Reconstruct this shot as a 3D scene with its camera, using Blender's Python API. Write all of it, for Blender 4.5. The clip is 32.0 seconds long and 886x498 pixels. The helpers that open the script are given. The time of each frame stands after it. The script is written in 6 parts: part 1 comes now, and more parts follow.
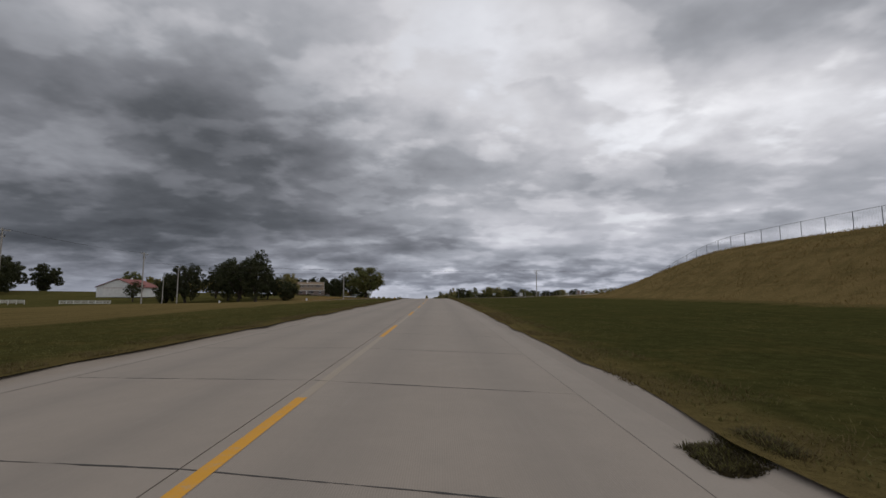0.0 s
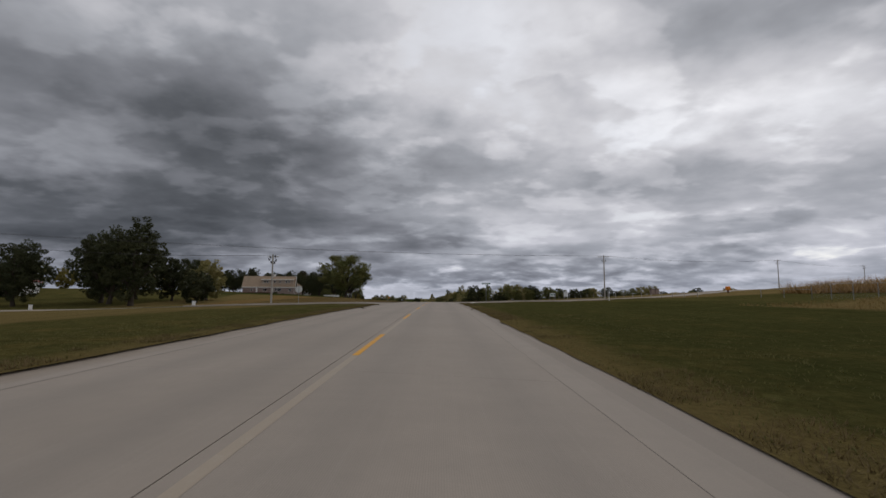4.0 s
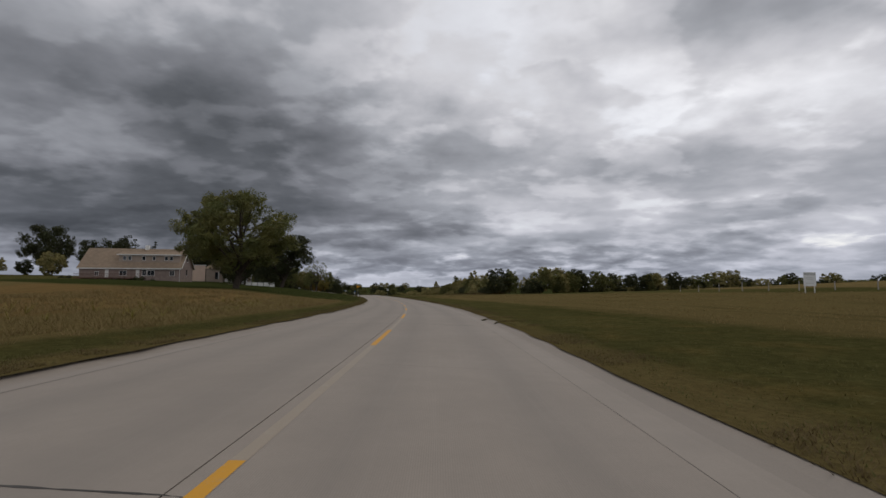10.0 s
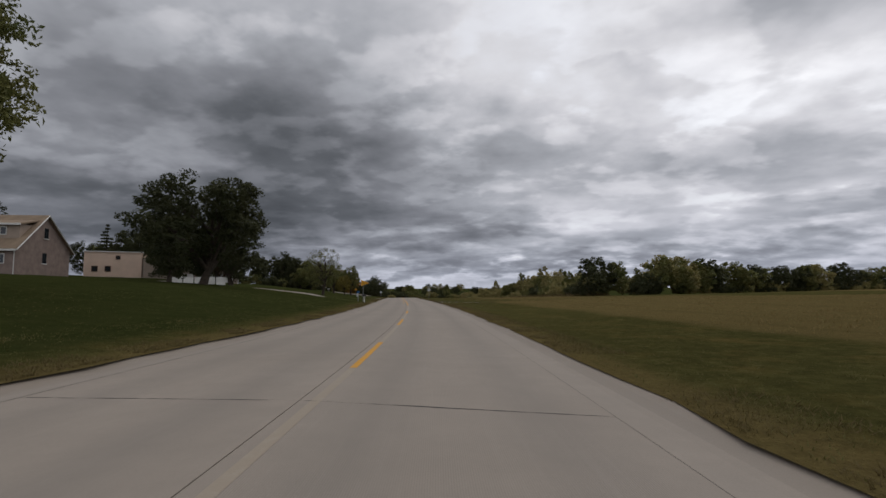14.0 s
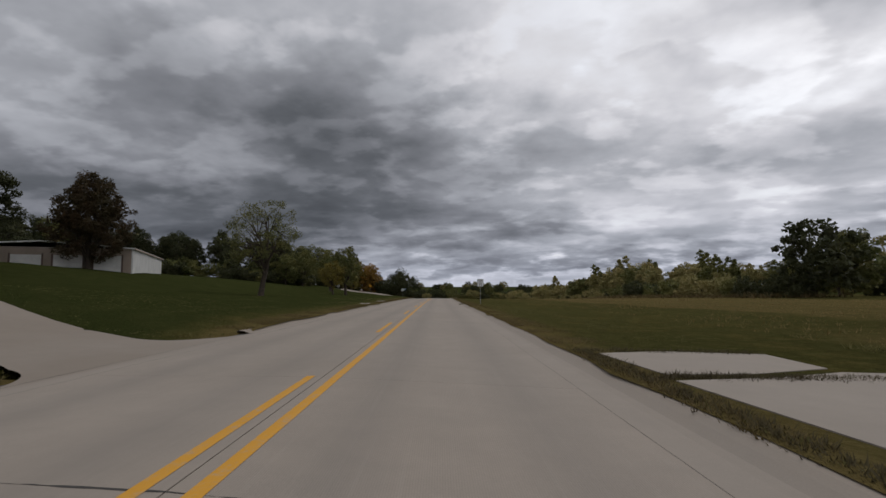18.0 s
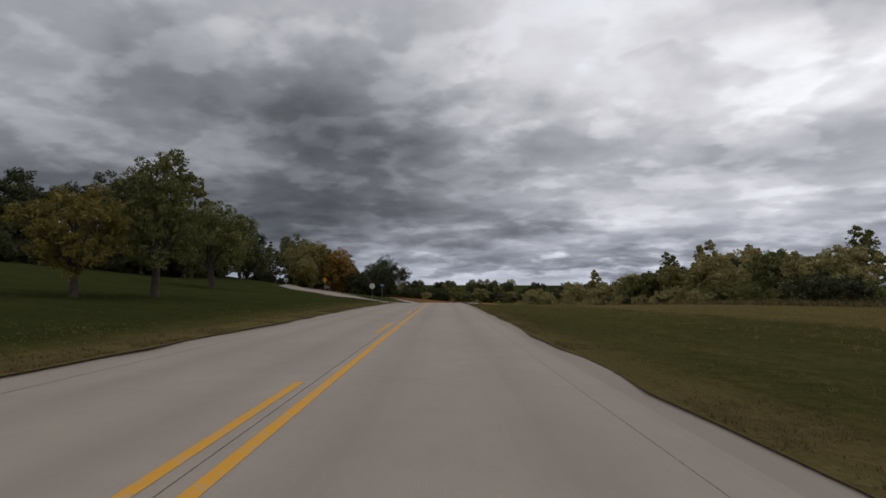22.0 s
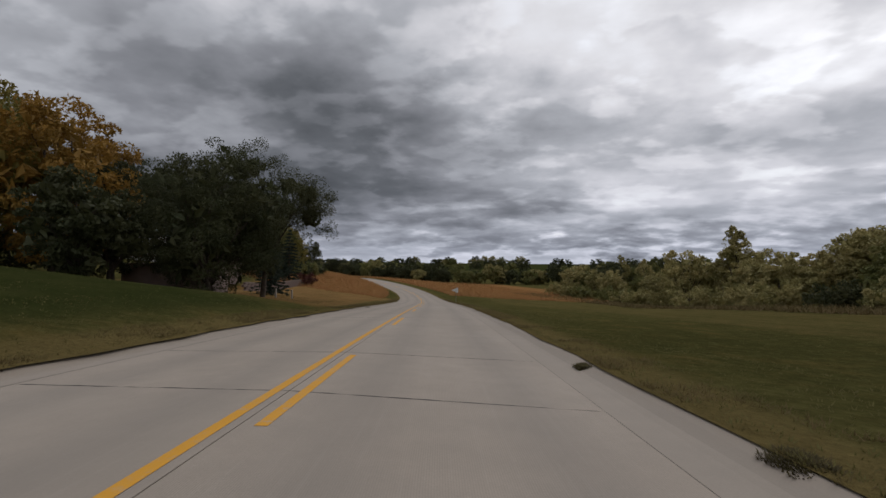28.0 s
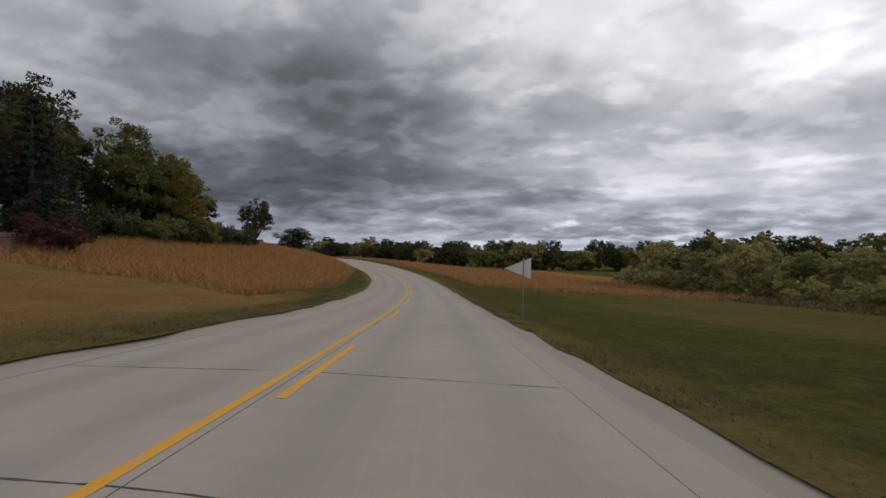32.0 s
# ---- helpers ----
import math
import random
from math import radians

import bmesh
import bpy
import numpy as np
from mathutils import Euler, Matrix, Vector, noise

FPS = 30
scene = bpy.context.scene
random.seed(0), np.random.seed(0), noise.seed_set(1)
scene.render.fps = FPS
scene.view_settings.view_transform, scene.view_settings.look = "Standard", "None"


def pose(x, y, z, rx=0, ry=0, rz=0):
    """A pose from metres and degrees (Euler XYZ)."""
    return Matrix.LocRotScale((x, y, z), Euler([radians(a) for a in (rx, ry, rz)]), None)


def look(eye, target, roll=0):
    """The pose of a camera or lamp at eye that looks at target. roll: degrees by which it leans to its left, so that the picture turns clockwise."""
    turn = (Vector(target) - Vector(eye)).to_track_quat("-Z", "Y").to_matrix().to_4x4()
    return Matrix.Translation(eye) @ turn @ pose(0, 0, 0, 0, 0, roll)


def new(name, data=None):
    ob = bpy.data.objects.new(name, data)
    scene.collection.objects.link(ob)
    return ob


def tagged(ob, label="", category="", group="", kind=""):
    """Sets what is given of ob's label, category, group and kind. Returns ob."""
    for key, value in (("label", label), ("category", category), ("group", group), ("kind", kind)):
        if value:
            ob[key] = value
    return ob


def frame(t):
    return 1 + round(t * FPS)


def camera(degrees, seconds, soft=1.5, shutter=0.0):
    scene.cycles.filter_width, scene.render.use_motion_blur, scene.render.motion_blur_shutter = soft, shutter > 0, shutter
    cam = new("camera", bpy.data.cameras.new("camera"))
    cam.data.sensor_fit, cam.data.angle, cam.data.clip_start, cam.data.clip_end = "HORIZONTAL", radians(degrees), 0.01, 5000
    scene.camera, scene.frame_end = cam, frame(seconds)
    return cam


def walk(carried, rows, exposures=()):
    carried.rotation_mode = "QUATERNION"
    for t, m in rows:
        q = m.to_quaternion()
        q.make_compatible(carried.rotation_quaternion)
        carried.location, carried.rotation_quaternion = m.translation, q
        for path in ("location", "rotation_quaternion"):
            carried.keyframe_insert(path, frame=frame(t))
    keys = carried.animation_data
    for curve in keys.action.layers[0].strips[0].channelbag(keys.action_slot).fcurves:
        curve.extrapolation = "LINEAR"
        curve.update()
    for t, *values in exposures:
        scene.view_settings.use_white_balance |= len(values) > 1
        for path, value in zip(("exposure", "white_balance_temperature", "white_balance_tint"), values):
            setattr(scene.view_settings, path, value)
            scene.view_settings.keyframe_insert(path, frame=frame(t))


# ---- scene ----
# camera: driven along the road, 1.3 m above the concrete
cam = camera(88.1, 32.0, soft=1.5, shutter=0.0)
ROWS = [
    (0.0, 1.912, 0.009, 1.290, 0.01, 5.71, 0.01),
    (0.5, 1.901, 8.300, 1.341, 0.08, 5.70, -0.18),
    (1.0, 1.878, 16.566, 1.393, 0.17, 5.70, -0.34),
    (1.5, 1.820, 24.806, 1.447, 0.29, 5.70, -0.43),
    (2.0, 1.729, 33.022, 1.501, 0.42, 5.71, -0.46),
    (2.5, 1.601, 41.213, 1.553, 0.54, 5.71, -0.44),
    (3.0, 1.455, 49.378, 1.603, 0.68, 5.67, -0.38),
    (3.5, 1.308, 57.518, 1.650, 0.79, 5.62, -0.32),
    (4.0, 1.137, 65.632, 1.694, 0.87, 5.47, -0.28),
    (4.5, 0.866, 73.714, 1.728, 0.91, 5.26, -0.25),
    (5.0, 0.674, 81.763, 1.754, 1.05, 5.11, -0.20),
    (5.5, 0.484, 89.780, 1.772, 1.03, 4.92, -0.14),
    (6.0, 0.272, 97.761, 1.775, 1.02, 4.70, -0.13),
    (6.5, 0.053, 105.709, 1.752, 1.07, 4.52, -0.19),
    (7.0, -0.160, 113.624, 1.707, 1.14, 4.38, -0.25),
    (7.5, -0.378, 121.506, 1.645, 1.17, 4.28, -0.31),
    (8.0, -0.609, 129.354, 1.569, 1.20, 4.19, -0.35),
    (8.5, -0.837, 137.169, 1.483, 1.26, 4.12, -0.39),
    (9.0, -1.047, 144.951, 1.387, 1.29, 4.04, -0.40),
    (9.5, -1.234, 152.702, 1.280, 1.35, 3.97, -0.35),
    (10.0, -1.409, 160.424, 1.146, 1.53, 3.96, -0.22),
    (10.5, -1.643, 168.133, 0.983, 1.94, 4.01, -0.02),
    (11.0, -2.023, 175.844, 0.789, 2.73, 4.08, 0.17),
    (11.5, -2.544, 183.550, 0.568, 3.90, 4.16, 0.28),
    (12.0, -3.224, 191.248, 0.341, 5.16, 4.20, 0.31),
    (12.5, -4.042, 198.924, 0.113, 6.20, 4.20, 0.28),
    (13.0, -4.953, 206.582, -0.113, 7.02, 4.18, 0.25),
    (13.5, -5.942, 214.226, -0.337, 7.73, 4.17, 0.23),
    (14.0, -7.026, 221.854, -0.560, 8.40, 4.17, 0.23),
    (14.5, -8.233, 229.461, -0.779, 9.09, 4.18, 0.23),
    (15.0, -9.546, 237.048, -0.990, 9.80, 4.16, 0.24),
    (15.5, -10.986, 244.609, -1.191, 10.53, 4.12, 0.24),
    (16.0, -12.521, 252.149, -1.379, 11.36, 4.10, 0.26),
    (16.5, -14.102, 259.674, -1.556, 11.97, 4.07, 0.27),
    (17.0, -15.736, 267.183, -1.729, 12.49, 4.02, 0.24),
    (17.5, -17.420, 274.675, -1.901, 12.95, 3.99, 0.20),
    (18.0, -19.137, 282.157, -2.073, 13.31, 4.00, 0.19),
    (18.5, -20.901, 289.621, -2.245, 13.56, 4.02, 0.22),
    (19.0, -22.723, 297.068, -2.417, 13.72, 4.02, 0.25),
    (19.5, -24.587, 304.497, -2.589, 13.82, 3.99, 0.26),
    (20.0, -26.477, 311.916, -2.766, 13.81, 3.93, 0.21),
    (20.5, -28.367, 319.332, -2.947, 13.79, 3.88, 0.13),
    (21.0, -30.234, 326.752, -3.133, 13.75, 3.85, 0.03),
    (21.5, -32.069, 334.175, -3.321, 13.65, 3.83, -0.05),
    (22.0, -33.861, 341.605, -3.511, 13.52, 3.81, -0.13),
    (22.5, -35.632, 349.038, -3.702, 13.40, 3.81, -0.17),
    (23.0, -37.399, 356.470, -3.893, 13.31, 3.81, -0.16),
    (23.5, -39.164, 363.902, -4.089, 13.27, 3.80, -0.12),
    (24.0, -40.934, 371.329, -4.293, 13.24, 3.72, -0.06),
    (24.5, -42.707, 378.756, -4.512, 13.23, 3.54, -0.03),
    (25.0, -44.474, 386.182, -4.756, 13.20, 3.29, -0.03),
    (25.5, -46.245, 393.604, -5.027, 13.19, 3.03, -0.03),
    (26.0, -48.030, 401.021, -5.325, 13.21, 2.72, -0.09),
    (26.5, -49.834, 408.431, -5.653, 13.25, 2.31, -0.17),
    (27.0, -51.643, 415.838, -6.016, 13.26, 1.96, -0.23),
    (27.5, -53.450, 423.244, -6.417, 13.29, 1.59, -0.31),
    (28.0, -55.269, 430.645, -6.858, 13.35, 1.21, -0.43),
    (28.5, -57.097, 438.042, -7.339, 13.43, 0.87, -0.52),
    (29.0, -58.928, 445.436, -7.861, 13.54, 0.59, -0.58),
    (29.5, -60.757, 452.829, -8.418, 13.63, 0.33, -0.63),
    (30.0, -62.574, 460.223, -9.007, 13.73, 0.10, -0.70),
    (30.5, -64.396, 467.616, -9.618, 13.90, -0.08, -0.75),
    (31.0, -66.233, 475.005, -10.247, 14.13, -0.17, -0.76),
    (31.5, -68.116, 482.382, -10.885, 14.43, -0.23, -0.77),
    (32.0, -70.061, 489.738, -11.528, 14.79, -0.29, -0.81),
]
walk(cam, [(t, pose(x, y, z, 90 + pitch, roll, yaw)) for t, x, y, z, yaw, pitch, roll in ROWS],
     [(0, -0.08), (6, -0.08), (10, -0.06), (14, 0.05), (20, 0.06), (25, 0.05), (28, 0.15), (30, 0.28), (31, 0.08), (32, 0.19)])

# world: broken overcast, dark bank ahead to the left, bright to the right
world = bpy.data.worlds.new("world")
scene.world = world
world.use_nodes = True
wt = world.node_tree
wt.nodes.clear()


def wnode(kind, **inputs):
    n = wt.nodes.new(kind)
    for k, v in inputs.items():
        key = int(k[1:]) if k[1:].isdigit() and k[0] == "i" else k.replace("_", " ")
        if isinstance(v, bpy.types.NodeSocket):
            wt.links.new(v, n.inputs[key])
        else:
            n.inputs[key].default_value = v
    return n


def wmath(op, a, b=0.0, c=0.0):
    n = wnode("ShaderNodeMath", i0=a, i1=b, i2=c)
    n.operation = op
    return n.outputs[0]


sky_dir = wnode("ShaderNodeTexCoord").outputs["Generated"]
sky_xyz = wnode("ShaderNodeSeparateXYZ", i0=sky_dir)
sky_az = wmath("ARCTAN2", sky_xyz.outputs[0], sky_xyz.outputs[1])
sky_el = wmath("ARCSINE", sky_xyz.outputs[2])


# a cloud deck seen in perspective: the dome's directions laid out on a level sheet
deck_k = wmath("DIVIDE", 1.0, wmath("ADD", wmath("MAXIMUM", sky_xyz.outputs[2], 0.0), 0.24))
deck_x, deck_y = wmath("MULTIPLY", sky_xyz.outputs[0], deck_k), wmath("MULTIPLY", sky_xyz.outputs[1], deck_k)


def clouds(scale, detail, rough, bend=0.0, seed=0.0, stretch=1.0):
    """Cloud noise over the deck, centred on zero, drawn out sideways by stretch."""
    v = wnode("ShaderNodeCombineXYZ", i0=wmath("MULTIPLY", deck_x, 1.0 / stretch), i1=deck_y, i2=seed)
    n = wnode("ShaderNodeTexNoise", Vector=v.outputs[0], Scale=scale, Detail=detail, Roughness=rough, Distortion=bend)
    return wmath("SUBTRACT", n.outputs[0], 0.5)


def edge(v, lo, hi):
    """A soft step, as at the rim of a heap of cloud."""
    n = wnode("ShaderNodeMapRange", i0=v, i1=lo, i2=hi)
    n.interpolation_type = "SMOOTHSTEP"
    return n.outputs[0]


ragged_a, ragged_b = clouds(2.8, 5.0, 0.55, 0.0, 3.0), clouds(2.8, 5.0, 0.55, 0.0, 9.0)
bent_az = wmath("MULTIPLY_ADD", ragged_a, 0.34, sky_az)
bent_el = wmath("MULTIPLY_ADD", ragged_b, 0.20, sky_el)


def lobe(az, el, wide, high):
    """A ragged cloud bank round a bearing and a height."""
    u = wmath("MULTIPLY", wmath("SUBTRACT", bent_az, az), 1.0 / wide)
    v = wmath("MULTIPLY", wmath("SUBTRACT", bent_el, el), 1.0 / high)
    return wmath("EXPONENT", wmath("MULTIPLY", wmath("ADD", wmath("MULTIPLY", u, u), wmath("MULTIPLY", v, v)), -1.0))


def lens_cloud(az, el, wide, high):
    """A small smooth cloud with a flat foot."""
    u = wmath("MULTIPLY", wmath("SUBTRACT", wmath("MULTIPLY_ADD", ragged_a, 0.06, sky_az), az), 1.0 / wide)
    v = wmath("MULTIPLY", wmath("SUBTRACT", wmath("MULTIPLY_ADD", ragged_b, 0.05, sky_el), el), 1.0 / high)
    return edge(wmath("ADD", wmath("MULTIPLY", u, u), wmath("MULTIPLY", v, v)), 1.4, 0.5)


low = wmath("EXPONENT", wmath("MULTIPLY", sky_el, -9.0))
heaps = clouds(1.9, 4.5, 0.46, 0.12, 1.7, 1.15)
rims = clouds(4.6, 4.0, 0.48, 0.10, 5.1, 1.2)
calm = wmath("MULTIPLY_ADD", low, -0.75, 1.0)
bank = wmath("MULTIPLY_ADD", lobe(-0.5, 0.30, 0.50, 0.30), -0.5, 1.0)
heaps, rims = wmath("MULTIPLY", heaps, wmath("MULTIPLY", calm, bank)), wmath("MULTIPLY", rims, calm)
sky_tone = wmath("MULTIPLY_ADD", heaps, 0.44, 0.745)
sky_tone = wmath("MULTIPLY_ADD", edge(heaps, -0.03, 0.07), 0.08, sky_tone)
sky_tone = wmath("MULTIPLY_ADD", edge(rims, -0.02, 0.08), 0.08, sky_tone)
sky_tone = wmath("MULTIPLY_ADD", rims, 0.20, sky_tone)
sky_tone = wmath("MULTIPLY_ADD", wmath("MULTIPLY", clouds(10.0, 3.0, 0.5, 0.1, 8.3), calm), 0.13, sky_tone)
bands = wnode("ShaderNodeTexNoise", Vector=wnode("ShaderNodeCombineXYZ", i0=wmath("MULTIPLY", sky_az, 2.2), i1=wmath("MULTIPLY", sky_el, 26.0), i2=4.0).outputs[0], Scale=1.5, Detail=4.0, Roughness=0.5)
sky_tone = wmath("MULTIPLY_ADD", wmath("MULTIPLY", wmath("SUBTRACT", bands.outputs[0], 0.5), low), 0.55, sky_tone)
for az, el, wide, high, gain in ((-0.50, 0.30, 0.46, 0.24, -0.33), (-0.78, 0.10, 0.45, 0.09, -0.16), (-1.1, 0.35, 0.35, 0.35, -0.20), (0.0, 0.46, 0.24, 0.13, 0.20), (-0.53, 0.29, 0.24, 0.075, -0.24), (-0.25, 0.36, 0.20, 0.16, -0.06), (-0.62, 0.13, 0.50, 0.075, -0.30), (-0.10, 0.115, 0.15, 0.035, -0.15), (0.18, 0.10, 0.35, 0.05, -0.06),
                                 (-0.12, 0.24, 0.16, 0.09, -0.08), (-0.62, 0.50, 0.22, 0.06, 0.14), (-0.80, 0.22, 0.10, 0.12, 0.10), (-0.355, 0.25, 0.035, 0.025, 0.16), (0.16, 0.40, 0.13, 0.07, 0.14), (0.09, 0.54, 0.14, 0.08, 0.12),
                                 (0.45, 0.32, 0.28, 0.035, 0.13), (0.40, 0.49, 0.30, 0.08, -0.17), (0.78, 0.45, 0.20, 0.05, -0.16), (0.33, 0.22, 0.13, 0.045, -0.12), (0.70, 0.24, 0.22, 0.03, -0.08),
                                 (0.14, 0.105, 0.12, 0.02, 0.05), (0.25, 0.045, 0.45, 0.022, -0.24), (0.75, 0.085, 0.25, 0.012, 0.12), (-0.05, 0.012, 0.5, 0.012, 0.10), (1.6, 0.3, 0.7, 0.5, -0.10), (-1.7, 0.4, 0.6, 0.5, -0.20)):
    sky_tone = wmath("MULTIPLY_ADD", lobe(az, el, wide, high), gain, sky_tone)
sky_tone = wmath("MULTIPLY_ADD", low, -0.09, sky_tone)
sky_tone = wmath("MULTIPLY_ADD", lens_cloud(0.555, 0.132, 0.12, 0.021), -0.17, sky_tone)
ramp = wnode("ShaderNodeValToRGB", Fac=sky_tone)
ramp.color_ramp.elements[0].color = (0.058, 0.063, 0.072, 1)
ramp.color_ramp.elements[1].color = (0.848, 0.845, 0.862, 1)
for pos, col in ((0.2, (0.106, 0.113, 0.127)), (0.4, (0.208, 0.215, 0.239)), (0.6, (0.361, 0.372, 0.406)), (0.8, (0.60, 0.60, 0.638)), (0.95, (0.77, 0.768, 0.795))):
    ramp.color_ramp.elements.new(pos).color = (*col, 1)
blue = wnode("ShaderNodeTexSky")
blue.sky_type, blue.sun_disc, blue.sun_elevation, blue.sun_rotation = "NISHITA", False, radians(38), radians(35)
thin = wmath("MULTIPLY", wmath("SUBTRACT", sky_tone, 0.84), 1.2)
thin = wmath("MINIMUM", wmath("MAXIMUM", thin, 0.0), 0.25)
veil = wnode("ShaderNodeVectorMath", i0=blue.outputs[0], i1=(0.12, 0.12, 0.12))
veil.operation = "MULTIPLY"
sky_mix = wnode("ShaderNodeMix")
sky_mix.data_type = "RGBA"
wt.links.new(thin, sky_mix.inputs[0])
# rain-blue haze low down, warm at the very rim
tint = wnode("ShaderNodeMix")
tint.data_type, tint.blend_type = "RGBA", "MULTIPLY"
wt.links.new(wmath("MINIMUM", wmath("MULTIPLY", low, 1.2), 1.0), tint.inputs[0])
wt.links.new(ramp.outputs[0], tint.inputs[6])
tint.inputs[7].default_value = (0.95, 0.98, 1.06, 1)
wt.links.new(tint.outputs[2], sky_mix.inputs[6])
wt.links.new(veil.outputs[0], sky_mix.inputs[7])
sky_bg = wnode("ShaderNodeBackground", Color=sky_mix.outputs[2], Strength=1.0)
wt.links.new(sky_bg.outputs[0], wnode("ShaderNodeOutputWorld").inputs[0])

sun = new("sun", bpy.data.lights.new("sun", "SUN"))
sun.data.energy, sun.data.angle, sun.data.color = 0.45, radians(25), (1.0, 0.93, 0.84)
sun.matrix_world = look((0, 0, 100), (-45, -60, 0))

# road line: distance, heading, grade
ROAD = [
    (-80, 0.28, 0.35), (0, 0.28, 0.35), (30, 0.62, 0.38), (60, 1.05, 0.32), (75, 1.2, 0.2), (90, 1.3, 0.1), (105, 1.36, -0.25), (120, 1.44,
    -0.5), (150, 1.65, -0.8), (165, 2.1, -1.25), (180, 3.6, -1.68), (195, 5.9, -1.7), (210, 7.6, -1.67), (225, 9, -1.65), (240, 10.4,
    -1.51), (255, 11.8, -1.32), (270, 12.9, -1.28), (285, 13.6, -1.29), (300, 14, -1.28), (330, 14, -1.41), (360, 13.6, -1.44), (375, 13.5,
    -1.56), (390, 13.5, -1.92), (405, 13.5, -2.33), (420, 13.55, -2.83), (435, 13.65, -3.43), (450, 13.8, -4.03), (465, 14, -4.5), (480,
    14.4, -4.77), (495, 15, -4.85)]
AHEAD = [(515, 15.8, -4.6), (535, 17.6, -3.2), (555, 21, -1.4), (575, 27, 0.2), (600, 36, 1.4), (630, 44, 1.0), (660, 46, -1.5), (700, 44, -2.0),
         (800, 40, 0), (1600, 40, 0)]
_t = np.array(ROAD + AHEAD)
_s = np.arange(-80.0, 1600.1, 1.0)
_h = np.radians(np.interp(_s, _t[:, 0], _t[:, 1]))
_g = np.tan(np.radians(np.interp(_s, _t[:, 0], _t[:, 2])))
_mid = lambda a: (a[1:] + a[:-1]) / 2
_x = np.concatenate([[0], np.cumsum(-np.sin(_mid(_h)))])
_y = np.concatenate([[0], np.cumsum(np.cos(_mid(_h)))])
_z = np.concatenate([[0], np.cumsum(_mid(_g))])
_i = 80
_x, _y, _z = _x - _x[_i], _y - _y[_i], _z - _z[_i]


def road_z(s):
    return np.interp(s, _s, _z)


def plan(s, d):
    """World x, y of a place s metres along the road and d metres to the right of its centre joint."""
    w = np.exp(-(np.asarray(d, float) / 160.0) ** 2)
    h = np.interp(s, _s, _h) * w + radians(8.0) * (1 - w)
    return np.interp(s, _s, _x) + d * np.cos(h), np.interp(s, _s, _y) + d * np.sin(h)


def heading(s):
    return float(np.interp(s, _s, _h))


# lie of the land: height over the road, by distance along it and to its side
LAND_L_S = (-80, 90, 142, 200, 240, 285, 340, 370, 400, 430, 455, 475, 500, 530, 570, 620, 690, 800, 1600)
LAND_D = (4.7, 10, 25, 50, 100, 220)
LAND_L = ((0.02, 0.0, -0.5, -0.9, -1.0, 0.5), (0.02, 0.0, -0.5, -1.0, -1.2, 0.0), (0.02, -0.1, -0.4, -1.3, -2.2, -0.5), (0.02, 0.15, 0.9, 1.0, 1.0, 3.0),
          (0.02, 0.4, 2.1, 3.0, 4.5, 6.0), (0.02, 0.8, 2.7, 4.1, 5.5, 6.5), (0.02, 0.3, 1.2, 5.0, 7.0, 8.0), (0.02, 0.3, 1.5, 4.8, 7.5, 9.0),
          (0.02, 0.5, 1.7, 5.0, 8.0, 9.0), (0.02, 0.8, 2.4, 6.0, 8.5, 9.0), (0.02, 1.3, 3.1, 6.5, 9.0, 9.0), (0.02, 0.5, 1.7, 5.5, 9.0, 9.0), (0.02, 0.6, 1.7, 8.5, 9.0, 9.0),
          (0.02, 1.1, 3.2, 9.2, 10.0, 10.0), (0.02, 1.4, 4.5, 7.6, 10.0, 10.0), (0.02, 1.8, 4.7, 6.5, 9.0, 10.0), (0.02, 1.8, 4.2, 5.6, 8.0, 10.0),
          (0.02, 0.3, 1.0, 2.0, 4.0, 8.0), (0.02, 0.3, 1.0, 2.0, 4.0, 8.0))
LAND_R_S = (-80, 90, 142, 170, 200, 240, 290, 340, 400, 450, 500, 540, 600, 660, 800, 1600)
LAND_R = ((0.02, 0.0, 0.1, 0.3, 1.5, 5.0), (0.02, 0.0, 0.0, 0.4, 2.0, 6.0), (0.02, 0.1, 0.2, 1.0, 3.4, 8.0), (0.02, 0.1, 0.3, 1.2, 3.8, 9.0),
          (0.02, 0.1, 0.4, 1.7, 4.2, 11.0), (0.02, 0.05, 0.4, 1.5, 3.8, 9.0), (0.02, -0.1, 0.2, 0.8, 2.0, 6.0), (0.02, -0.2, -0.1, 0.3, 1.0, 4.0),
          (0.02, -0.3, -0.4, -0.2, 0.5, 2.0), (0.02, -0.3, -0.5, -0.4, 0.5, 3.0), (0.02, -0.3, -0.7, -0.8, 0.5, 3.0), (0.02, -0.4, -1.2, -2.0, -1.0, 2.0),
          (0.02, -0.5, -2.0, -4.2, -3.5, 1.0), (0.02, -0.3, -1.5, -4.0, -4.5, 1.0), (0.02, 0.0, 0.0, -0.5, -2.0, 2.0), (0.02, 0.0, 0.0, -0.5, -2.0, 2.0))


def smooth(t):
    t = np.clip(t, 0, 1)
    return t * t * (3 - 2 * t)


def lay(s, a, ks, table):
    """Heights between the knots of a table, by s and by the distance a from the centre joint."""
    table, ks, kd = np.array(table), np.array(ks, float), np.array(LAND_D, float)
    s, a = np.clip(s, ks[0], ks[-1] - 1e-6), np.clip(a, kd[0], kd[-1] - 1e-6)
    i, j = np.searchsorted(ks, s, "right") - 1, np.searchsorted(kd, a, "right") - 1
    u, v = smooth((s - ks[i]) / (ks[i + 1] - ks[i])), (a - kd[j]) / (kd[j + 1] - kd[j])
    return (table[i, j] * (1 - u) + table[i + 1, j] * u) * (1 - v) + (table[i, j + 1] * (1 - u) + table[i + 1, j + 1] * u) * v


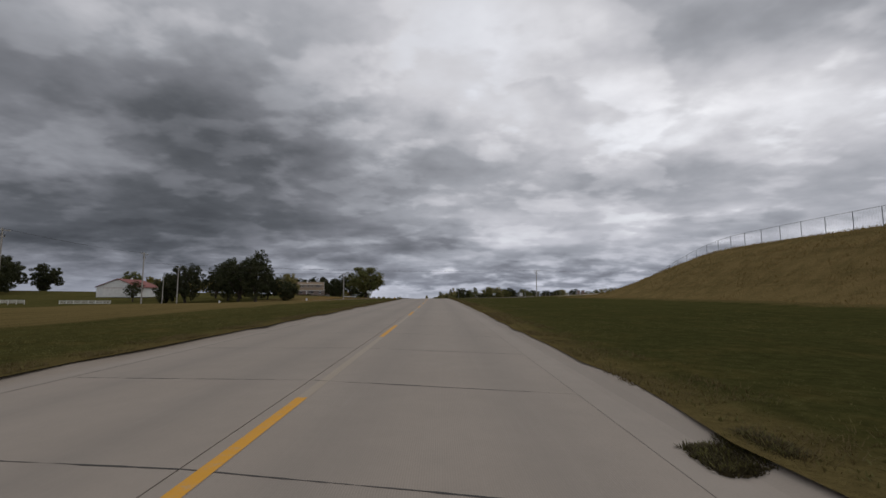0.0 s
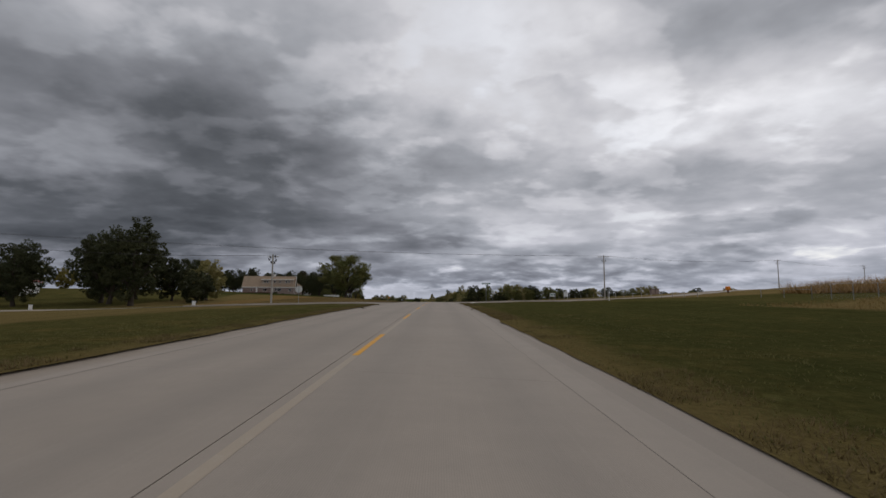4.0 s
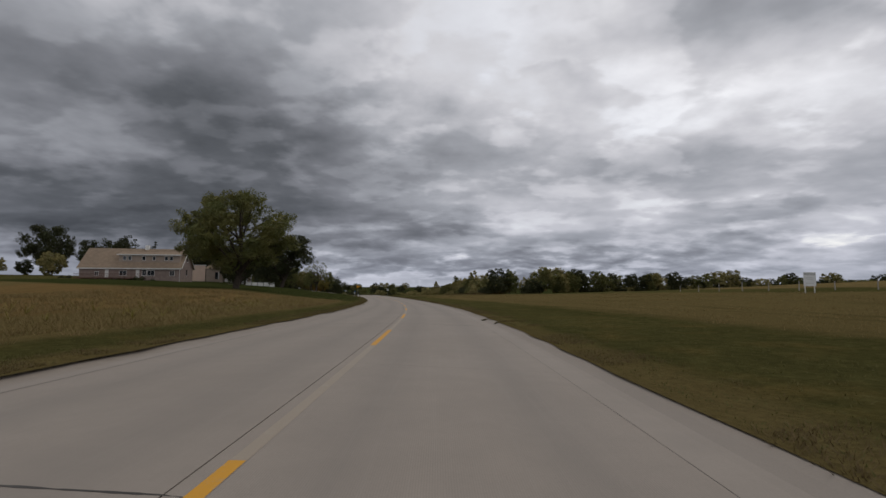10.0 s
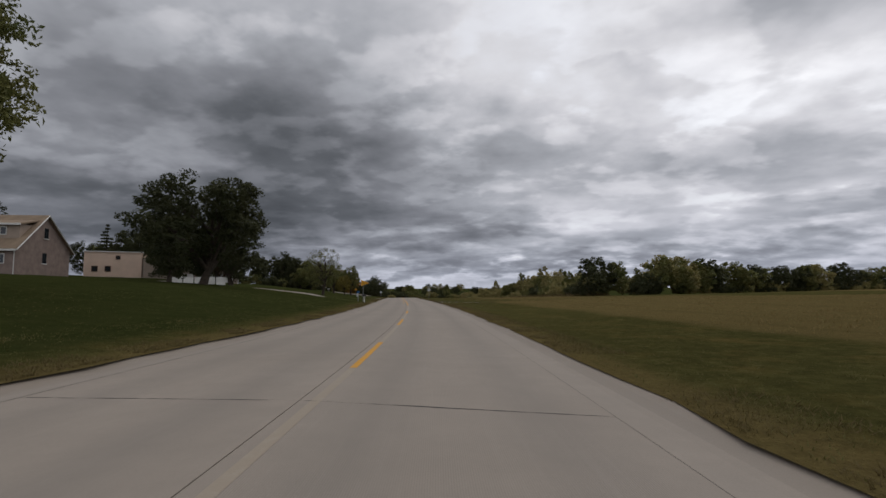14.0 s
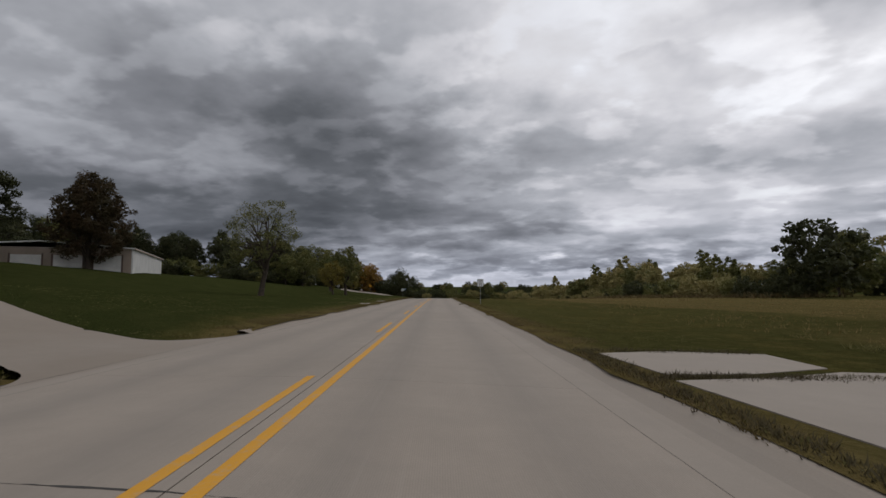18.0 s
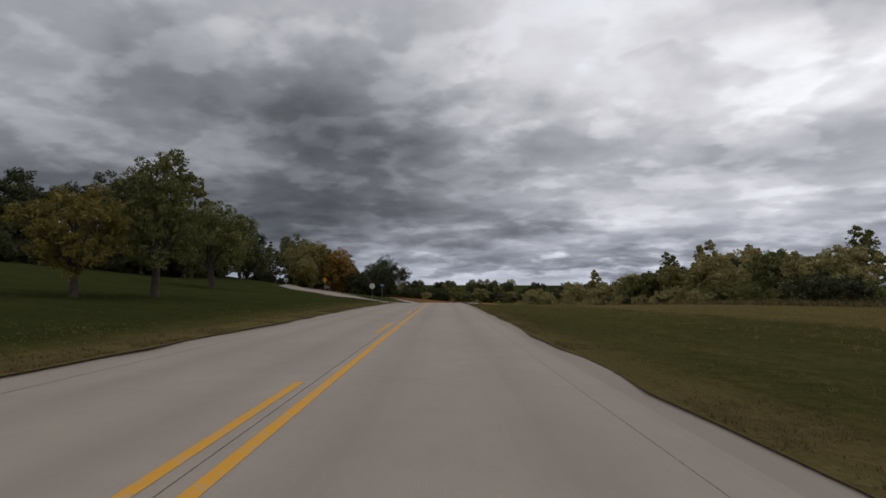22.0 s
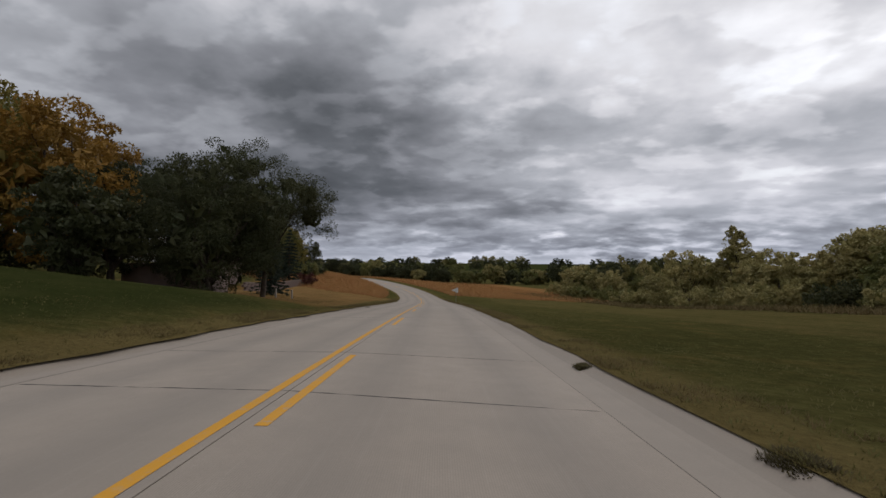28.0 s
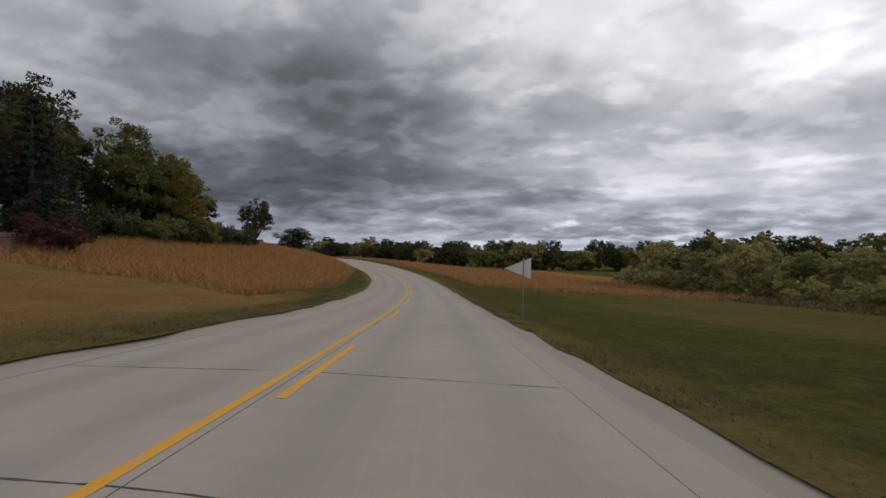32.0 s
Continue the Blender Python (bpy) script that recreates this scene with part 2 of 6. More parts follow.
# branches of the road: side (-1 left, 1 right), where, half width, skew, corner radius, length
BRANCHES = ((-1, 128.8, 4.8, 0.10, 9.0, 140.0), (1, 138.2, 4.3, 0.68, 12.0, 130.0), (-1, 418.2, 4.6, 0.10, 8.0, 33.0), (-1, 294.2, 2.2, 0.42, 2.5, 44.0))


def branch_mid(b, a):
    return b[1] + b[3] * np.maximum(a - 6, 0) + (1.35 * np.maximum(a - 16, 0) if b[1] > 400 else 5.0 * np.clip(1 - (a - 4.6) / 8, 0, 1) ** 2 if b[0] > 0 else 0)


def branch_half(b, a):
    r = np.clip(b[4] - (a - 4.6), 0, b[4])
    return b[2] + b[4] - np.sqrt(np.maximum(b[4] ** 2 - r ** 2, 0))


def base_land(s, d):
    s, d = np.asarray(s, float), np.asarray(d, float)
    a = np.abs(d)
    rel = np.where(d < 0, lay(s, a, LAND_L_S, LAND_L), lay(s, a, LAND_R_S, LAND_R))
    mound = 7.5 * smooth((d - 31) / 15) * (1 - smooth((s - 64) / 52))
    return road_z(s) + rel + mound


def branch_z(b, s, a):
    """The paving of a branch: level with the gutter at the road, on the land further off."""
    k = smooth((a - 4.6) / 12)
    return (road_z(s) - 0.09) * (1 - k) + (base_land(branch_mid(b, a), b[0] * np.maximum(a, 5)) + 0.03) * k


def land(s, d):
    s, d = np.asarray(s, float), np.asarray(d, float)
    z = base_land(s, d)
    for b in BRANCHES:
        a = d * b[0]
        off = np.abs(s - branch_mid(b, a)) - branch_half(b, a)
        near = (a > 4.4) & (a < b[5])
        zb = branch_z(b, s, np.maximum(a, 4.6))
        k = smooth((off - 0.1) / 5.0)
        z = np.where(near, (zb + np.where(off < 0.12, -0.3, 0.07)) * (1 - k) + z * k, z)
    return z


def P(s, d, up=0.0):
    """World place on the land, s along and d beside the road."""
    x, y = plan(s, d)
    return Vector((float(x), float(y), float(land(s, d)) + up))


def at(s, d, turn=0.0, up=0.0, size=1.0):
    """A pose on the land whose y axis runs along the road, turned by degrees."""
    return Matrix.Translation(P(s, d, up)) @ Matrix.Rotation(heading(min(s, 560)) + radians(turn), 4, "Z") @ Matrix.Scale(size, 4)


# ---- materials ----
def material(name, rough=0.8, metal=0.0, spec=0.3):
    m = bpy.data.materials.new(name)
    m.use_nodes = True
    t = m.node_tree
    b = t.nodes["Principled BSDF"]
    b.inputs["Roughness"].default_value, b.inputs["Metallic"].default_value, b.inputs["Specular IOR Level"].default_value = rough, metal, spec
    return m, t, b


def nd(t, kind, **inputs):
    n = t.nodes.new(kind)
    for k, v in inputs.items():
        key = int(k[1:]) if k[0] == "i" and k[1:].isdigit() else k.replace("_", " ")
        if isinstance(v, bpy.types.NodeSocket):
            t.links.new(v, n.inputs[key])
        else:
            n.inputs[key].default_value = v
    return n


def mathn(t, op, a, b=0.0, c=0.0):
    n = nd(t, "ShaderNodeMath", i0=a, i1=b, i2=c)
    n.operation = op
    return n.outputs[0]


def mix(t, fac, a, b, mode="MIX"):
    n = t.nodes.new("ShaderNodeMix")
    n.data_type, n.blend_type = "RGBA", mode
    for i, v in ((0, fac), (6, a), (7, b)):
        if isinstance(v, bpy.types.NodeSocket):
            t.links.new(v, n.inputs[i])
        else:
            n.inputs[i].default_value = v if i == 0 else (*v, 1)
    return n.outputs[2]


def spread(t, v, lo, hi):
    n = nd(t, "ShaderNodeMapRange", i0=v, i1=lo, i2=hi)
    return n.outputs[0]


def speckle(t, scale, detail=4.0, rough=0.55, vec=None, stretch=None):
    vec = vec or nd(t, "ShaderNodeTexCoord").outputs["Object"]
    if stretch:
        vec = nd(t, "ShaderNodeMapping", Vector=vec, Scale=stretch).outputs[0]
    return nd(t, "ShaderNodeTexNoise", Vector=vec, Scale=scale, Detail=detail, Roughness=rough).outputs[0]


def relief(t, b, height, strength, dist):
    n = nd(t, "ShaderNodeBump", Height=height, Strength=strength, Distance=dist)
    t.links.new(n.outputs[0], b.inputs["Normal"])


def surface(name, col, alt, scale, rough=0.8, bump=0.2, fine=40.0, vary=0.0, metal=0.0, spec=0.3):
    """A plain material of two tones with coarse stains, fine grain and relief."""
    m, t, b = material(name, rough, metal, spec)
    big, small = speckle(t, scale), speckle(t, fine, 3.0)
    c = mix(t, spread(t, big, 0.35, 0.68), col, alt)
    c = mix(t, 0.35, c, mix(t, small, (0.35, 0.35, 0.35), (0.65, 0.65, 0.65)), "OVERLAY")
    if vary:
        r = nd(t, "ShaderNodeObjectInfo").outputs["Random"]
        c = mix(t, mathn(t, "MULTIPLY", r, vary), c, tuple(x * 0.55 for x in col))
    t.links.new(c, b.inputs["Base Color"])
    if bump:
        relief(t, b, small, bump, 0.01)
    return m


def concrete_material(name, lane=True):
    m, t, b = material(name, 0.82)
    uv = nd(t, "ShaderNodeUVMap").outputs[0]
    xy = nd(t, "ShaderNodeSeparateXYZ", i0=uv)
    pos = nd(t, "ShaderNodeTexCoord").outputs["Object"]
    big, mid, fine = speckle(t, 0.25, 5, 0.6, pos), speckle(t, 2.2, 6, 0.62, pos), speckle(t, 60, 3, 0.6, pos)
    c = mix(t, spread(t, big, 0.3, 0.7), (0.298, 0.254, 0.210), (0.350, 0.300, 0.251))
    c = mix(t, spread(t, mid, 0.30, 0.72), mix(t, 0.30, c, (0.20, 0.18, 0.155)), c)
    c = mix(t, 0.5, c, mix(t, fine, (0.36, 0.36, 0.36), (0.64, 0.64, 0.64)), "OVERLAY")
    r = nd(t, "ShaderNodeObjectInfo").outputs["Random"]
    c = mix(t, mathn(t, "MULTIPLY", r, 0.20), c, (0.24, 0.215, 0.185))
    height = fine
    if lane:
        # rubber drawn out along the wheel tracks, a paler strip between
        a = mathn(t, "ABSOLUTE", xy.outputs[0])
        w = mathn(t, "PINGPONG", mathn(t, "SUBTRACT", a, 0.98), 0.95)
        drag = speckle(t, 1.0, 6, 0.65, uv, (2.2, 0.05, 1.0))
        band = mathn(t, "MULTIPLY", spread(t, w, 0.62, 0.05), mathn(t, "MULTIPLY_ADD", spread(t, drag, 0.25, 0.75), 0.6, 0.4))
        c = mix(t, mathn(t, "MULTIPLY", band, 0.44), c, (0.17, 0.155, 0.138))
        streak = speckle(t, 1.0, 4, 0.6, uv, (16.0, 0.25, 1.0))
        c = mix(t, mathn(t, "MULTIPLY", spread(t, streak, 0.52, 0.8), 0.10), c, (0.46, 0.42, 0.37))
        # darker over the first 160 m, fading to the plain paler tone by 470 m
        c = mix(t, mathn(t, "MULTIPLY", mathn(t, "SUBTRACT", 1.0, spread(t, xy.outputs[1], 160.0, 470.0)), 0.32), c, (0.205, 0.178, 0.148))
        # fine grooves raked along the lane
        ridge = mathn(t, "SINE", mathn(t, "MULTIPLY", xy.outputs[0], 330.0))
        c = mix(t, mathn(t, "MULTIPLY", spread(t, ridge, 0.55, 1.0), 0.22), c, (0.16, 0.145, 0.125))
        height = mathn(t, "ADD", mathn(t, "MULTIPLY", ridge, 0.4), fine)
    if not lane:
        # silt and leaf stain along the outer edge
        a = mathn(t, "ABSOLUTE", xy.outputs[0])
        silt = mathn(t, "MULTIPLY", spread(t, mathn(t, "ADD", a, mathn(t, "MULTIPLY", mid, 0.5)), 4.55, 4.95), spread(t, big, 0.25, 0.6))
        c = mix(t, 0.26, c, (0.20, 0.18, 0.155))
        c = mix(t, mathn(t, "MULTIPLY", silt, 0.5), c, (0.17, 0.135, 0.10))
    t.links.new(c, b.inputs["Base Color"])
    relief(t, b, height, 0.25, 0.004)
    return m


def grass_material():
    """Sward by zone: r deep green lawn, g dry tan, b russet, blended with wear at three scales."""
    m, t, b = material("sward", 1.0, spec=0.0)
    pos = nd(t, "ShaderNodeTexCoord").outputs["Object"]
    z = nd(t, "ShaderNodeSeparateColor", i0=nd(t, "ShaderNodeVertexColor").outputs[0])
    big, mid, fine = speckle(t, 0.06, 5, 0.6, pos), speckle(t, 0.55, 5, 0.62, pos), speckle(t, 9.0, 5, 0.7, pos)
    green = mix(t, spread(t, big, 0.35, 0.65), (0.060, 0.057, 0.019), (0.084, 0.077, 0.027))
    green = mix(t, spread(t, mid, 0.50, 0.80), green, (0.125, 0.092, 0.032))
    tuft = speckle(t, 2.6, 5, 0.68, pos)
    green = mix(t, mathn(t, "MULTIPLY", spread(t, tuft, 0.48, 0.64), 0.5), green, (0.036, 0.036, 0.013))
    green = mix(t, mathn(t, "MULTIPLY", spread(t, tuft, 0.46, 0.30), 0.5), green, (0.135, 0.122, 0.048))
    # mowing swathes and darker sedge drawn out along the road
    swath = speckle(t, 1.0, 5, 0.6, nd(t, "ShaderNodeUVMap").outputs[0], (0.55, 0.035, 1.0))
    green = mix(t, mathn(t, "MULTIPLY", spread(t, swath, 0.52, 0.72), 0.55), green, (0.042, 0.044, 0.014))
    turf = mix(t, spread(t, mid, 0.35, 0.70), (0.031, 0.038, 0.0115), (0.045, 0.049, 0.0165))
    green = mix(t, z.outputs[0], green, mix(t, mathn(t, "MULTIPLY", spread(t, tuft, 0.45, 0.7), 0.45), turf, (0.026, 0.031, 0.010)))
    tan = mix(t, spread(t, mid, 0.35, 0.7), (0.185, 0.134, 0.058), (0.122, 0.094, 0.038))
    tan = mix(t, mathn(t, "MULTIPLY", spread(t, swath, 0.50, 0.70), 0.5), tan, (0.070, 0.058, 0.020))
    rust = mix(t, spread(t, mid, 0.3, 0.7), (0.27, 0.135, 0.052), (0.17, 0.10, 0.042))
    edge = mathn(t, "MULTIPLY", mathn(t, "SUBTRACT", mid, 0.5), 0.9)
    g = mathn(t, "ADD", z.outputs[1], mathn(t, "MULTIPLY", edge, spread(t, z.outputs[1], 0.0, 0.25)))
    k = mathn(t, "ADD", z.outputs[2], mathn(t, "MULTIPLY", edge, spread(t, z.outputs[2], 0.0, 0.25)))
    c = mix(t, spread(t, g, 0.1, 0.9), green, tan)
    c = mix(t, spread(t, k, 0.1, 0.9), c, rust)
    c = mix(t, 0.8, c, mix(t, fine, (0.15, 0.15, 0.15), (0.85, 0.85, 0.85)), "OVERLAY")
    t.links.new(c, b.inputs["Base Color"])
    relief(t, b, mathn(t, "ADD", fine, mathn(t, "MULTIPLY", mid, 2.0)), 1.0, 0.12)
    return m


def leaf_material(name, tones, rough=0.6):
    """Foliage whose clumps differ in tone, and trees from one another."""
    m, t, b = material(name, rough, spec=0.2)
    i = nd(t, "ShaderNodeNewGeometry").outputs["Random Per Island"]
    r = nd(t, "ShaderNodeObjectInfo").outputs["Random"]
    pos = nd(t, "ShaderNodeTexCoord").outputs["Object"]
    big = spread(t, speckle(t, 0.35, 3, 0.5, pos), 0.35, 0.65)
    c = mix(t, i, tones[0], tones[1])
    c = mix(t, mathn(t, "MULTIPLY", big, 0.6), c, tones[2])
    c = mix(t, mathn(t, "MULTIPLY", r, 0.35), c, tuple(x * 0.5 for x in tones[0]))
    t.links.new(c, b.inputs["Base Color"])
    n = nd(t, "ShaderNodeBsdfTranslucent", Color=c)
    s = nd(t, "ShaderNodeMixShader", i0=0.25, i1=b.outputs[0], i2=n.outputs[0])
    t.links.new(s.outputs[0], t.nodes["Material Output"].inputs[0])
    return m


concrete = concrete_material("lane_concrete")
kerb_concrete = concrete_material("kerb_concrete", False)
sealant = surface("joint_sealant", (0.035, 0.033, 0.03), (0.07, 0.064, 0.056), 1.2, 0.7)
sward = grass_material()


def paint_material(name, col, wear):
    m, t, b = material(name, 0.7)
    worn = spread(t, speckle(t, 6.0, 8, 0.78), 0.52, 0.70)
    c = mix(t, mathn(t, "MULTIPLY", worn, wear), col, (0.33, 0.29, 0.235))
    c = mix(t, 0.3, c, mix(t, speckle(t, 60, 2), (0.38, 0.38, 0.38), (0.62, 0.62, 0.62)), "OVERLAY")
    t.links.new(c, b.inputs["Base Color"])
    return m


yellow = paint_material("yellow_road_paint", (0.56, 0.275, 0.024), 0.8)
ghost_line = paint_material("worn_off_yellow_paint", (0.30, 0.252, 0.195), 0.9)
white_line = paint_material("white_road_paint", (0.62, 0.60, 0.56), 0.5)


# ---- mesh helpers ----
def mesh(name, verts, faces, mat, uvs=None):
    me = bpy.data.meshes.new(name)
    verts, faces = np.asarray(verts, np.float32).reshape(-1, 3), np.asarray(faces, np.int32)
    n, k = faces.shape
    me.vertices.add(len(verts))
    me.vertices.foreach_set("co", verts.ravel())
    me.loops.add(n * k)
    me.loops.foreach_set("vertex_index", faces.ravel())
    me.polygons.add(n)
    me.polygons.foreach_set("loop_start", np.arange(0, n * k, k, dtype=np.int32))
    if uvs is not None:
        layer = me.uv_layers.new(name="plan")
        layer.data.foreach_set("uv", np.asarray(uvs, np.float32)[faces.ravel()].ravel())
    me.polygons.foreach_set("use_smooth", np.zeros(n, bool))
    me.update(calc_edges=True)
    if mat:
        me.materials.append(mat)
    return me


def grid_faces(n, m):
    i = np.arange(n * m).reshape(n, m)
    return np.stack([i[:-1, :-1], i[:-1, 1:], i[1:, 1:], i[1:, :-1]], -1).reshape(-1, 4)


def sheet(name, s, d, z, mat, parent=None):
    """A surface over matching arrays of s, d and z, with s and d as its map."""
    x, y = plan(s, d)
    ob = new(name, mesh(name, np.stack([x, y, z], -1), grid_faces(*s.shape), mat, np.stack([d, s], -1).reshape(-1, 2)))
    ob.parent = parent
    return ob


def bm_object(name, bm, mat, parent=None, label=""):
    me = bpy.data.meshes.new(name)
    bm.to_mesh(me)
    bm.free()
    me.materials.append(mat)
    ob = new(name, me)
    ob.parent = parent
    if label:
        ob["label"] = label
    return ob


def part(name, bm, mat, parent, label=""):
    return bm_object(name, bm, mat, parent, label)


def box(w, l, h, at_=(0, 0, 0), bevel=0.0, bm=None, turn=None):
    """A block w by l by h standing on the point at_, with bevelled edges."""
    own = bmesh.new()
    bmesh.ops.create_cube(own, size=1, matrix=Matrix.Translation((0, 0, h / 2)) @ Matrix.Diagonal((w, l, h, 1)))
    if bevel:
        bmesh.ops.bevel(own, geom=own.edges[:], offset=bevel, segments=1, affect="EDGES")
    own.transform(Matrix.Translation(at_) @ (turn or Matrix()))
    return join(bm, own)


def join(bm, own):
    if bm is None:
        return own
    me = bpy.data.meshes.new("tmp")
    own.to_mesh(me)
    own.free()
    bm.from_mesh(me)
    bpy.data.meshes.remove(me)
    return bm


def rod(a, b, r0, r1=None, seg=8, bm=None):
    """A tapered round bar from a to b."""
    a, b = Vector(a), Vector(b)
    own = bmesh.new()
    bmesh.ops.create_cone(own, cap_ends=True, segments=seg, radius1=r0, radius2=r0 if r1 is None else r1, depth=(b - a).length)
    own.transform(Matrix.Translation((a + b) / 2) @ (b - a).to_track_quat("Z", "Y").to_matrix().to_4x4())
    return join(bm, own)


def prism(outline, depth, bm=None):
    """An outline in x, z drawn out along y from 0 to depth."""
    own = bmesh.new()
    f = own.faces.new([own.verts.new((x, 0, z)) for x, z in outline])
    r = bmesh.ops.extrude_face_region(own, geom=[f])
    bmesh.ops.translate(own, vec=(0, depth, 0), verts=[v for v in r["geom"] if isinstance(v, bmesh.types.BMVert)])
    bmesh.ops.recalc_face_normals(own, faces=own.faces[:])
    return join(bm, own)


def thing(name, m, label, category, group=""):
    ob = new(name)
    ob.matrix_world = m
    return tagged(ob, label, category, group)


# ---- ground ----
def steps(*runs):
    return np.concatenate([np.arange(a, b, c) for a, b, c in runs])


GS = np.append(steps((-80, -20, 5), (-20, 700, 1.5), (700, 900, 10), (900, 1600, 50)), (1600, 2000, 2600, 3400, 4200))
GA = np.append(steps((4.62, 8, 0.42), (8, 30, 1.1), (30, 90, 3), (90, 240, 10)), (260, 320, 420, 600, 900, 1400, 2200, 3200))


def zones(s, d):
    """How green, tan or russet the sward is."""
    n = np.array([noise.noise((x * 0.03, y * 0.05, 3.1)) for x, y in zip(s.ravel(), d.ravel())]).reshape(s.shape) * 4
    a = np.abs(d)
    tan, rust = np.zeros_like(s), np.zeros_like(s)
    box_ = lambda s0, s1, a0, a1, f=4: smooth((s - s0 + n) / f) * (1 - smooth((s - s1 + n) / f)) * smooth((a - a0 + n * 0.3) / 2) * (1 - smooth((a - a1 + n) / 3))
    left, right = d < 0, d >= 0
    tan = np.where(left, np.maximum(tan, 0.75 * box_(-80, 122, 16, 60)), tan)
    tan = np.where(left, np.maximum(tan, 0.75 * box_(144, 228, 7, 60, 8)), tan)
    tan = np.where(left, np.maximum(tan, 1.0 * box_(468, 522, 5, 24, 6)), tan)
    tan = np.where(right, np.maximum(tan, 1.0 * box_(-80, 104, 31, 90)), tan)
    tan = np.where(right, np.maximum(tan, 0.66 * box_(160, 290, 11.5, 46, 14)), tan)
    tan = np.where(right, np.maximum(tan, 0.50 * box_(290, 425, 19, 46, 14)), tan)
    tan = np.where(right, np.maximum(tan, 0.30 * box_(420, 560, 16, 46, 8)), tan)
    tan = np.where(right, np.maximum(tan, 1.0 * smooth((a - 58 - 0.22 * (s - 230) + n) / 8) * smooth((s - 146) / 10)), tan)
    tan = np.maximum(tan, smooth((a - 160) / 60) * (1 - smooth((s - 700) / 60)))
    rust = np.where(left, np.maximum(rust, box_(522, 1600, 7.2, 60)), rust)
    rust = np.where(right, np.maximum(rust, box_(560, 1600, 9, 70, 20)), rust)
    rust = np.where(left, np.maximum(rust, 0.35 * box_(150, 226, 14, 46, 8)), rust)
    rust = np.where(left, np.maximum(rust, 0.55 * box_(464, 528, 5.4, 28, 6)), rust)
    # dry fringe along the kerb
    tan = np.maximum(tan, 0.62 * (1 - smooth((a - 5.05 + n * 0.22) / 1.2)))
    lawn = np.where(left, box_(226, 458, 5.6, 70, 6), 0.0)
    lawn = np.where(right, np.maximum(0.42 * box_(-80, 128, 5.6, 33), 0.18 * box_(285, 448, 5.6, 30, 10)), lawn)
    lawn = np.maximum(lawn, smooth((s - 720) / 60))
    tan = tan * (1 - smooth((s - 700) / 60))
    return tan, rust * (1 - smooth((s - 740) / 40)), lawn


for side, name in ((-1, "ground"), (1, "ground_far_side")):
    s, d = np.meshgrid(GS, side * np.where(GA < 5, GA + (0.18 if side < 0 else 0.0), GA), indexing="ij")
    ragged = np.array([0.17 * noise.noise((x * 0.9, side, 2.0)) + 0.12 * noise.noise((x * 0.2, side, 7.0)) for x in GS])
    d[:, 0] += side * (ragged - 0.10)
    z = land(s, d)
    lump = np.array([noise.noise((x * 0.16, y * 0.16, 0.7)) + 0.5 * noise.noise((x * 0.6, y * 0.6, 4.7)) for x, y in zip(s.ravel(), d.ravel())]).reshape(s.shape)
    z = z + lump * 0.10 * smooth((np.abs(d) - 5.2) / 6)
    x, y = plan(s, d)
    me = mesh(name, np.stack([x, y, z], -1), grid_faces(*s.shape) if side < 0 else grid_faces(*s.shape)[:, ::-1], sward, np.stack([d, s], -1).reshape(-1, 2))
    tan, rust, lawn = zones(s, d)
    col = me.color_attributes.new("Col", "FLOAT_COLOR", "POINT")
    col.data.foreach_set("color", np.stack([lawn, tan, rust, np.ones_like(tan)], -1).astype(np.float32).ravel())
    me.polygons.foreach_set("use_smooth", np.ones(len(me.polygons), bool))
    tagged(new(name, me), "rolling grass verge and fields in green, tan and russet", "ground", kind="structure")

# ---- road ----
road = tagged(new("road"), "two-lane pale concrete road with skewed dark joints", "road", kind="structure")
tagged(road, kind="structure")
RS = steps((-60, 780, 2.0))
EDGE, EDGE_L = 3.75, 4.05
s, d = np.meshgrid(RS, (-4.9, -EDGE_L, 0.0, EDGE, 4.4), indexing="ij")
sheet("road_bed", s, d, road_z(s) - 0.02 * np.abs(d) - 0.012, sealant, road)

KNOWN = (-60, -30, -1.2, 3.5, 6.9, 10.8, 14.7, 18.5, 23.0, 27.5, 32.4, 36.6, 54.4, 101.3, 119.2, 148.9, 163.4, 179.5, 210.1, 227.8, 273.5, 286.4, 304.0, 317.9, 333.1, 365.8, 380.0,
         394.1, 403.8, 441.9, 445.4, 457.8, 471.7, 486.0, 499.9, 503.8, 600)
rng = random.Random(7)
JOINTS = [KNOWN[0]]
for a, b in zip(KNOWN, KNOWN[1:]):
    n = max(1, round((b - a) / 4.65))
    JOINTS += [a + (b - a) * (i / n) + (rng.uniform(-0.5, 0.5) if i < n else 0) for i in range(1, n + 1)]


def slab(s0, s1, d0, d1):
    """One concrete panel with slanting ends and dropped edges; tight against the left gutter, looser at the centre and the right."""
    gap = 0.0022
    lo, hi = (0.001 if d0 < -1 else 0.008), (0.008 if d1 < 1 else 0.006)
    ds = np.array([d0 + lo, d0 + lo, (d0 + d1) / 2, d1 - hi, d1 - hi])
    f = np.array([0, 0, 0.33, 0.67, 1, 1])
    dd, ff = np.meshgrid(ds, f)
    ss = s0 + gap + (s1 - s0 - 2 * gap) * ff - dd / 6.0
    z = road_z(ss) - 0.02 * np.abs(dd)
    z[0], z[-1], z[:, 0], z[:, -1] = z[1] - 0.03, z[-2] - 0.03, z[:, 1] - 0.03, z[:, -2] - 0.03
    return ss, dd, z


def slab_row(d0, d1):
    for a, b in zip(JOINTS, JOINTS[1:]):
        sheet("slab", *slab(a, b, d0, d1), concrete, road)


